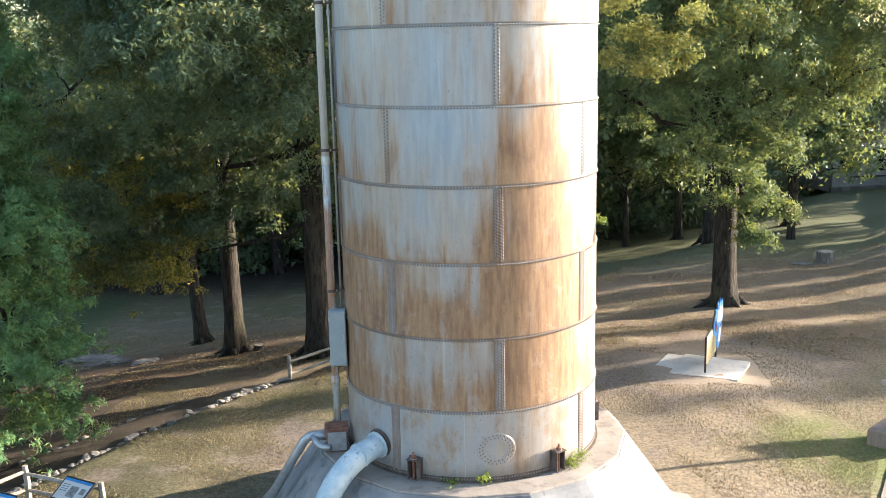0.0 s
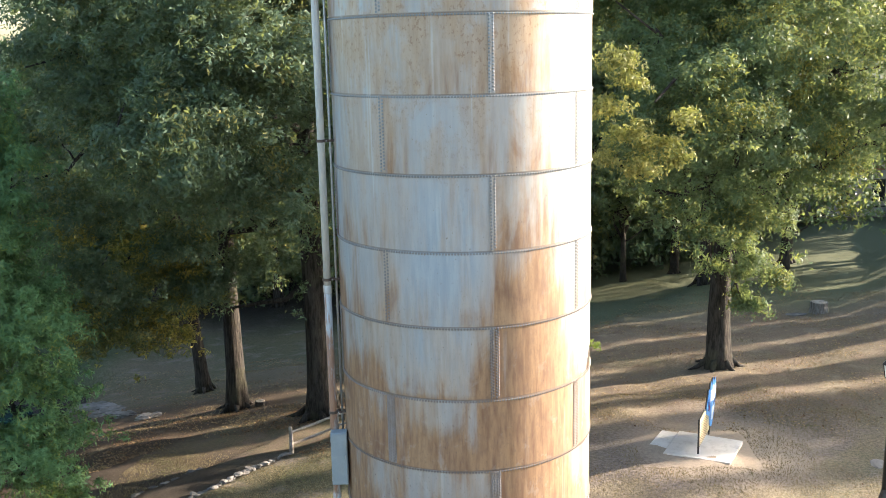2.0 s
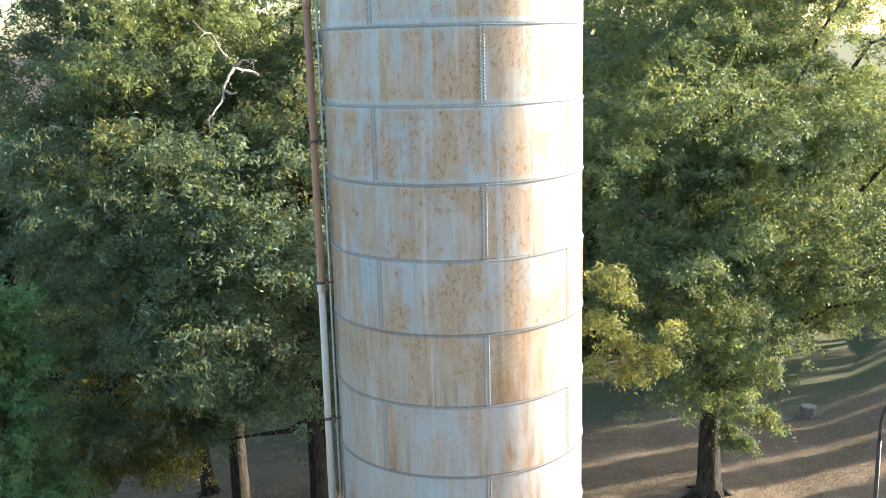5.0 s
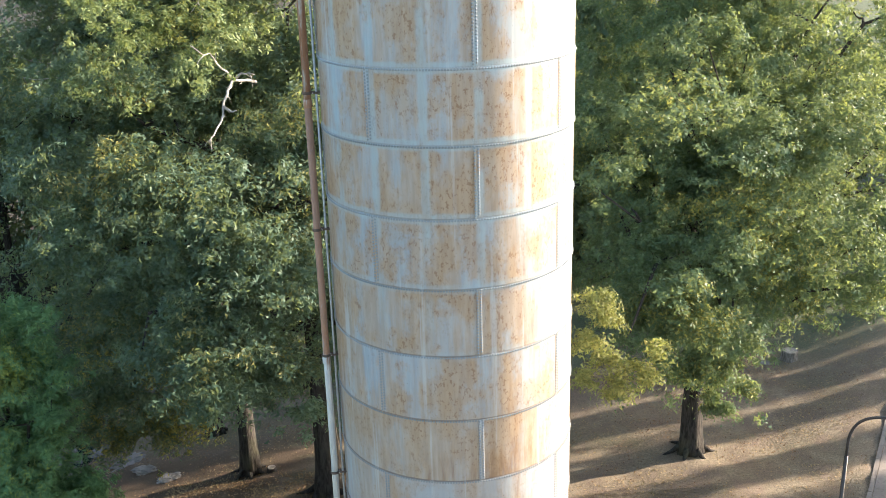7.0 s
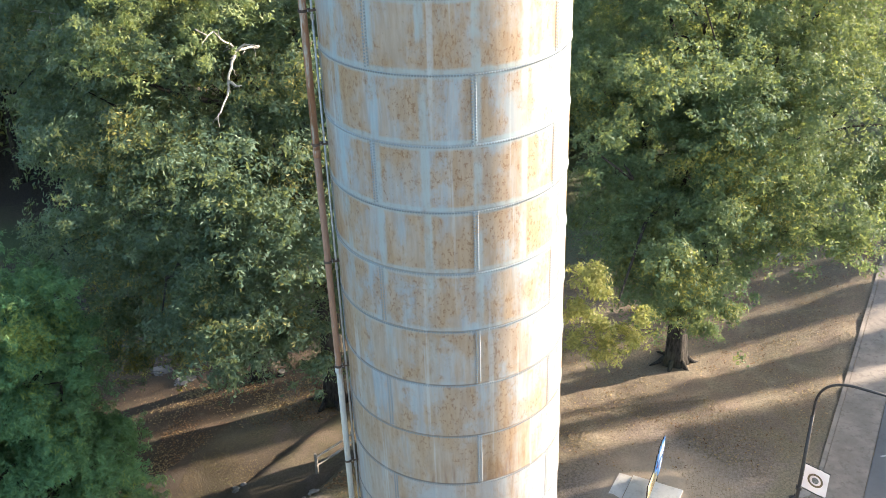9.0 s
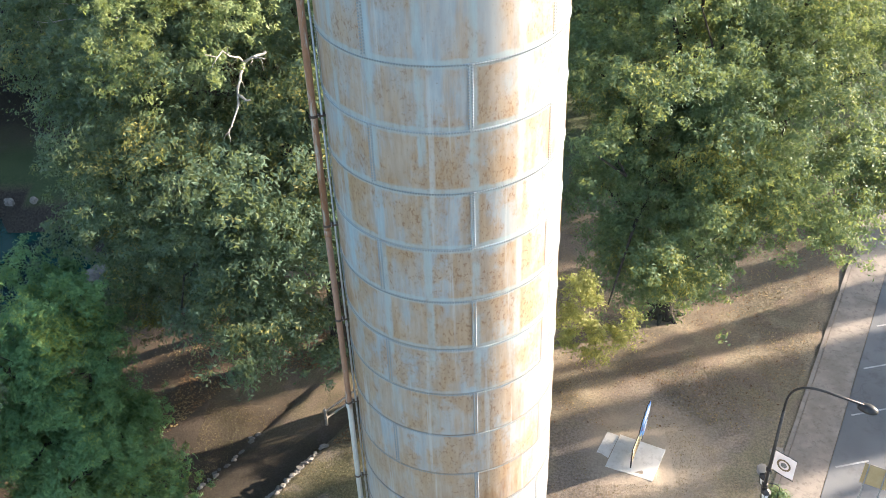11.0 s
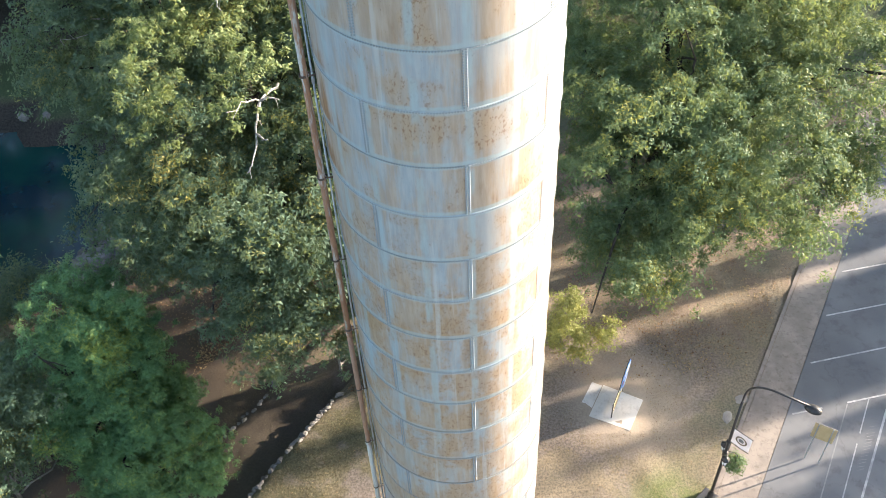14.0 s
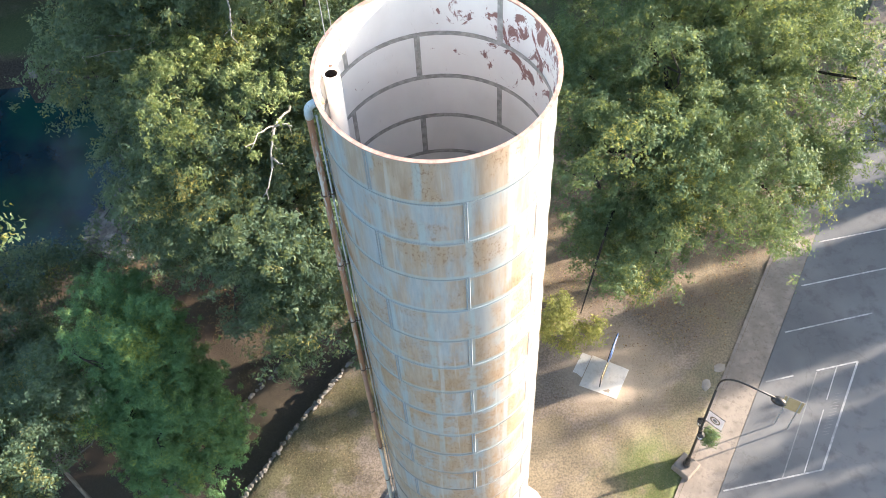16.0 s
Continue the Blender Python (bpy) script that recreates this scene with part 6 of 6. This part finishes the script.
for k, y in ((0, -0.028), (1, 0.028)):
    ringer = lathe(bmesh.new(), [(0.20, -0.004), (0.27, -0.004), (0.27, 0.004), (0.20, 0.004)], 24, close=True)
    part("emblem_ring", ringer, M_SIGN_BROWN, banner).matrix_basis = pose(0.50, y, 0.52, 90, 0, 0)
    part("emblem_centre", lathe(bmesh.new(), [(0.12, -0.004), (0.12, 0.004)], 18), M_PANEL_G, banner).matrix_basis = pose(0.50, y, 0.52, 90, 0, 0)
banner.location.z = 6.22

basket = thing("flower_basket", (LX + 0.5, LY - 0.2, 4.6), "hanging basket with green and reddish trailing plant on the lamp", "hanging basket")
part("bowl", lathe(bmesh.new(), [(0.08, -0.30), (0.26, -0.18), (0.36, 0.0), (0.36, 0.04)], 16), M_WOODRAIL, basket)
part("hook_arm", tube(bmesh.new(), bend((-0.5, 0.2, 0.75), (0, 0, 0.85), (0, 0, 0.0), 0.3), 0.016, 6), M_BLACK, basket)
rng_b = np.random.default_rng(8)
w = unit(rng_b.normal(size=(170, 3)))
pts = w * np.array([0.52, 0.52, 0.42]) * rng_b.uniform(0.5, 1.0, (170, 1)) + np.array([0, 0, 0.05])
fol = new("foliage", leaves("foliage", pts, w, np.full(len(pts), 0.16), 12, 0.10, M_LEAF_OAK, rng_b))
fol.parent = basket

M_BOARD = plain("brown_yellow_board", (0.38, 0.29, 0.15), (0.46, 0.36, 0.21), 2.5, 0.7)
bx0, bx1 = Vector((16.86, 28.26)), Vector((17.45, 27.94))
board = thing("notice_board", (bx0.x, bx0.y, LOT_Z + 0.03), "plain brown-yellow board on two thin posts", "notice board", turn=math.degrees(math.atan2((bx1 - bx0).y, (bx1 - bx0).x)))
bl = (bx1 - bx0).length
for x in (0, bl):
    part("post", box(bmesh.new(), (0.05, 0.05, 3.1), (x, 0, 1.55), 0.005), M_GALV, board)
part("panel", box(bmesh.new(), (bl + 0.35, 0.025, 1.15), (bl / 2, 0.04, 2.5), 0.006), M_BOARD, board)
part("panel_edge", box(bmesh.new(), (bl + 0.40, 0.03, 0.05), (bl / 2, 0.04, 3.09), 0.006), M_WOODRAIL, board)


def bollard(x, y):
    t = thing("bollard", (x, y, gz(x, y)), "short black iron bollard with a ball finial", "bollard", "bollards by the tank")
    part("shaft", lathe(bmesh.new(), [(0.11, -0.05), (0.11, 0.12), (0.07, 0.18), (0.06, 0.85), (0.075, 0.88)], 12), M_BLACK, t)
    part("finial", lathe(bmesh.new(), [(0.075, 0.88), (0.04, 0.92), (0.075, 0.98), (0.07, 1.04), (0.03, 1.08), (0.012, 1.13)], 12), M_BLACK, t)


bollard(6.0, 20.2)
bollard(6.98, 19.75)

# ---- the house beyond the lawn ----
M_HOUSE = concrete_cover("pale_stone_wall", (0.26, 0.25, 0.25), (0.34, 0.33, 0.33), (0.19, 0.18, 0.18))
M_ROOF = plain("brown_shingle_roof", (0.09, 0.05, 0.035), (0.16, 0.09, 0.06), 3.0, 0.9)
M_PANE = plain("dark_window_glass", (0.012, 0.014, 0.016), (0.03, 0.032, 0.035), 2.0, 0.08)
hx, hy = 40.5, 98.0
hzg = gz(hx, hy) - 0.3
house = thing("house", (hx, hy, hzg), "low grey stone house with brown roof and porch gable", "house", turn=8)
for name, size, at in (("wall", (13.0, 0.35, 5.4), (0, -4.0, 2.7)), ("wall", (13.0, 0.35, 5.4), (0, 4.0, 2.7)), ("wall", (0.35, 7.65, 5.4), (-6.32, 0, 2.7)), ("wall", (0.35, 7.65, 5.4), (6.32, 0, 2.7))):
    part(name, box(bmesh.new(), size, at, 0.02), M_HOUSE, house)
part("roof", outline_plate([(-7.0, 0.0), (0.0, 2.2), (7.0, 0.0), (7.0, 0.25), (0.0, 2.5), (-7.0, 0.25)], 9.4), M_ROOF, house).matrix_basis = pose(0, 0, 5.3)
part("gable", outline_plate([(-6.2, 0.0), (6.2, 0.0), (0.0, 1.9)], 0.2), M_HOUSE, house).matrix_basis = pose(0, -3.9, 5.35)
porch = part("porch_gable", outline_plate([(-1.9, 0.0), (1.9, 0.0), (0.0, 1.5)], 0.7), M_RUSTY, house, "rust-brown boarded porch gable")
porch.matrix_basis = pose(-3.4, -4.6, 5.0)
for x in (-5.2, -1.6, 1.6, 4.6):
    win = part("window", box(bmesh.new(), (1.3, 0.12, 2.1), (x, -4.18, 3.0), 0.01), M_BLACK, house)
    for sx in (-0.32, 0.32):
        part("pane", box(bmesh.new(), (0.54, 0.05, 1.9), (x + sx, -4.24, 3.0)), M_PANE, win)
part("rail", box(bmesh.new(), (9.0, 0.1, 0.12), (-0.5, -4.6, 1.5), 0.01), M_BLACK, house)
part("plinth", box(bmesh.new(), (13.3, 0.4, 0.5), (0, -4.08, 0.3), 0.02), M_STONE, house)

# ---- weeds at the tank foot, fallen leaves and grass ----
rng_w = np.random.default_rng(31)
for deg, hgt in ((-85, 0.26), (-43, 0.26), (-38, 0.28), (-99, 0.10), (-47, 0.14)):
    a = radians(deg)
    wd = thing("weed", (TX + (TR + 0.14) * math.cos(a), TY + (TR + 0.14) * math.sin(a), 2.722), "small yellow-green weed growing at the tank foot", "weed", "weeds at the tank foot")
    pts = rng_w.normal(size=(16, 3)) * np.array([0.09, 0.09, 0.0]) + np.column_stack([np.zeros(16), np.zeros(16), rng_w.uniform(0.1, 1.0, 16) * hgt])
    lf = new("leaf_cluster", leaves("leaf_cluster", pts, unit(rng_w.normal(size=(16, 3))), np.full(16, 0.07), 7, 0.06, M_WEED, rng_w))
    lf.parent = wd
    tagged(lf, kind="stuff")
    part("stem", tube(bmesh.new(), [(0, 0, 0), (0.02, 0.01, hgt * 0.5), (0, 0.02, hgt)], 0.008, 5), M_WEED, wd)
a = radians(-10)
wd = thing("weed", (TX + (TR + 0.12) * math.cos(a), TY + (TR + 0.12) * math.sin(a), 7.62), "tuft of weed growing out of a seam of the tank", "weed", "weeds at the tank foot")
lf = new("leaf_cluster", leaves("leaf_cluster", rng_w.normal(size=(10, 3)) * 0.07, unit(rng_w.normal(size=(10, 3))), np.full(10, 0.06), 8, 0.08, M_WEED, rng_w))
lf.parent = wd
tagged(lf, kind="stuff")


def scatter(name, n, xs, ys, rng, mask):
    x, y = rng.uniform(*xs, n), rng.uniform(*ys, n)
    d = (x + 7.75) * -0.833 + (y - 30.7) * 0.553
    u = (x - 15.1) * 0.88 - (y - 32.2) * 0.47
    ok = (u < -0.2) & (np.hypot(x - TX, y - TY) > 5.9) & ~((x > 5.8) & (x < 9.6) & (y > 29.6) & (y < 32.8)) & mask(x, y, d)
    return x[ok], y[ok]


def patchy(x, y):
    return np.sin(x * 0.8 + 1.7 * np.sin(y * 0.5)) + np.sin(y * 0.9 + 1.3 * np.sin(x * 0.6)) + 0.6 * np.sin(x * 2.1 + y * 1.7)


def fallen(n, xs, ys, size, seed):
    rng = np.random.default_rng(seed)
    x, y = scatter("", n, xs, ys, rng, lambda x, y, d: (patchy(x, y) + rng.normal(size=len(x)) > -0.3) & ((d < -0.2) | (d > 8.5) | (y > 40)))
    m = len(x)
    p = np.column_stack([x, y, ground_z(x, y) + 0.03])
    a = rng.uniform(0, 6.28, m)
    ln = size * rng.uniform(0.6, 1.4, m)[:, None]
    al = np.column_stack([np.cos(a), np.sin(a), rng.normal(size=m) * 0.25])
    sd = np.column_stack([-np.sin(a), np.cos(a), rng.normal(size=m) * 0.25])
    v = np.stack([p - al * ln * 0.5, p + sd * ln * 0.28 + (0, 0, 0.012), p + al * ln * 0.5, p - sd * ln * 0.28 + (0, 0, 0.012)], 1).reshape(-1, 3)
    return tagged(new("fallen_leaves", mesh_of("fallen_leaves", v, np.arange(m * 4).reshape(-1, 4), M_LITTER)), "brown fallen leaves scattered over the ground", "fallen leaves", kind="stuff")


fallen(38000, (-24, 27), (33, 62), 0.10, 41)
fallen(7000, (-16, 20), (20, 38), 0.065, 42)
fallen(16000, (-15, -1), (33, 45), 0.12, 43)


def grass(n, xs, ys, tall, seed):
    rng = np.random.default_rng(seed)
    x, y = scatter("", n, xs, ys, rng, lambda x, y, d: (patchy(x, y) + rng.normal(size=len(x)) * 0.8 > -0.1) & ((d < -0.2) | (d > 4.2)))
    m = len(x)
    p = np.column_stack([x, y, ground_z(x, y) - 0.01])
    a = rng.uniform(0, 6.28, m)
    h = tall * rng.uniform(0.5, 1.4, m)[:, None]
    sd = np.column_stack([np.cos(a), np.sin(a), np.zeros(m)]) * 0.012 * rng.uniform(0.7, 1.6, m)[:, None]
    ln = np.column_stack([rng.normal(size=m) * 0.5, rng.normal(size=m) * 0.5, np.ones(m)]) * h
    v = np.stack([p - sd, p + sd, p + ln], 1).reshape(-1, 3)
    return tagged(new("grass", mesh_of("grass", v, np.arange(m * 3).reshape(-1, 3), M_GRASS)), "short dry grass mixed with green blades", "grass", kind="stuff")


M_GRASS = leaf_cover("grass_blades", (0.150, 0.125, 0.070), (0.275, 0.225, 0.125), (0.13, 0.15, 0.055), 0.14, 0.25, 0.0)
grass(230000, (-13, 15.5), (20.5, 38), 0.05, 51)
grass(50000, (-16, 24), (38, 58), 0.07, 52)
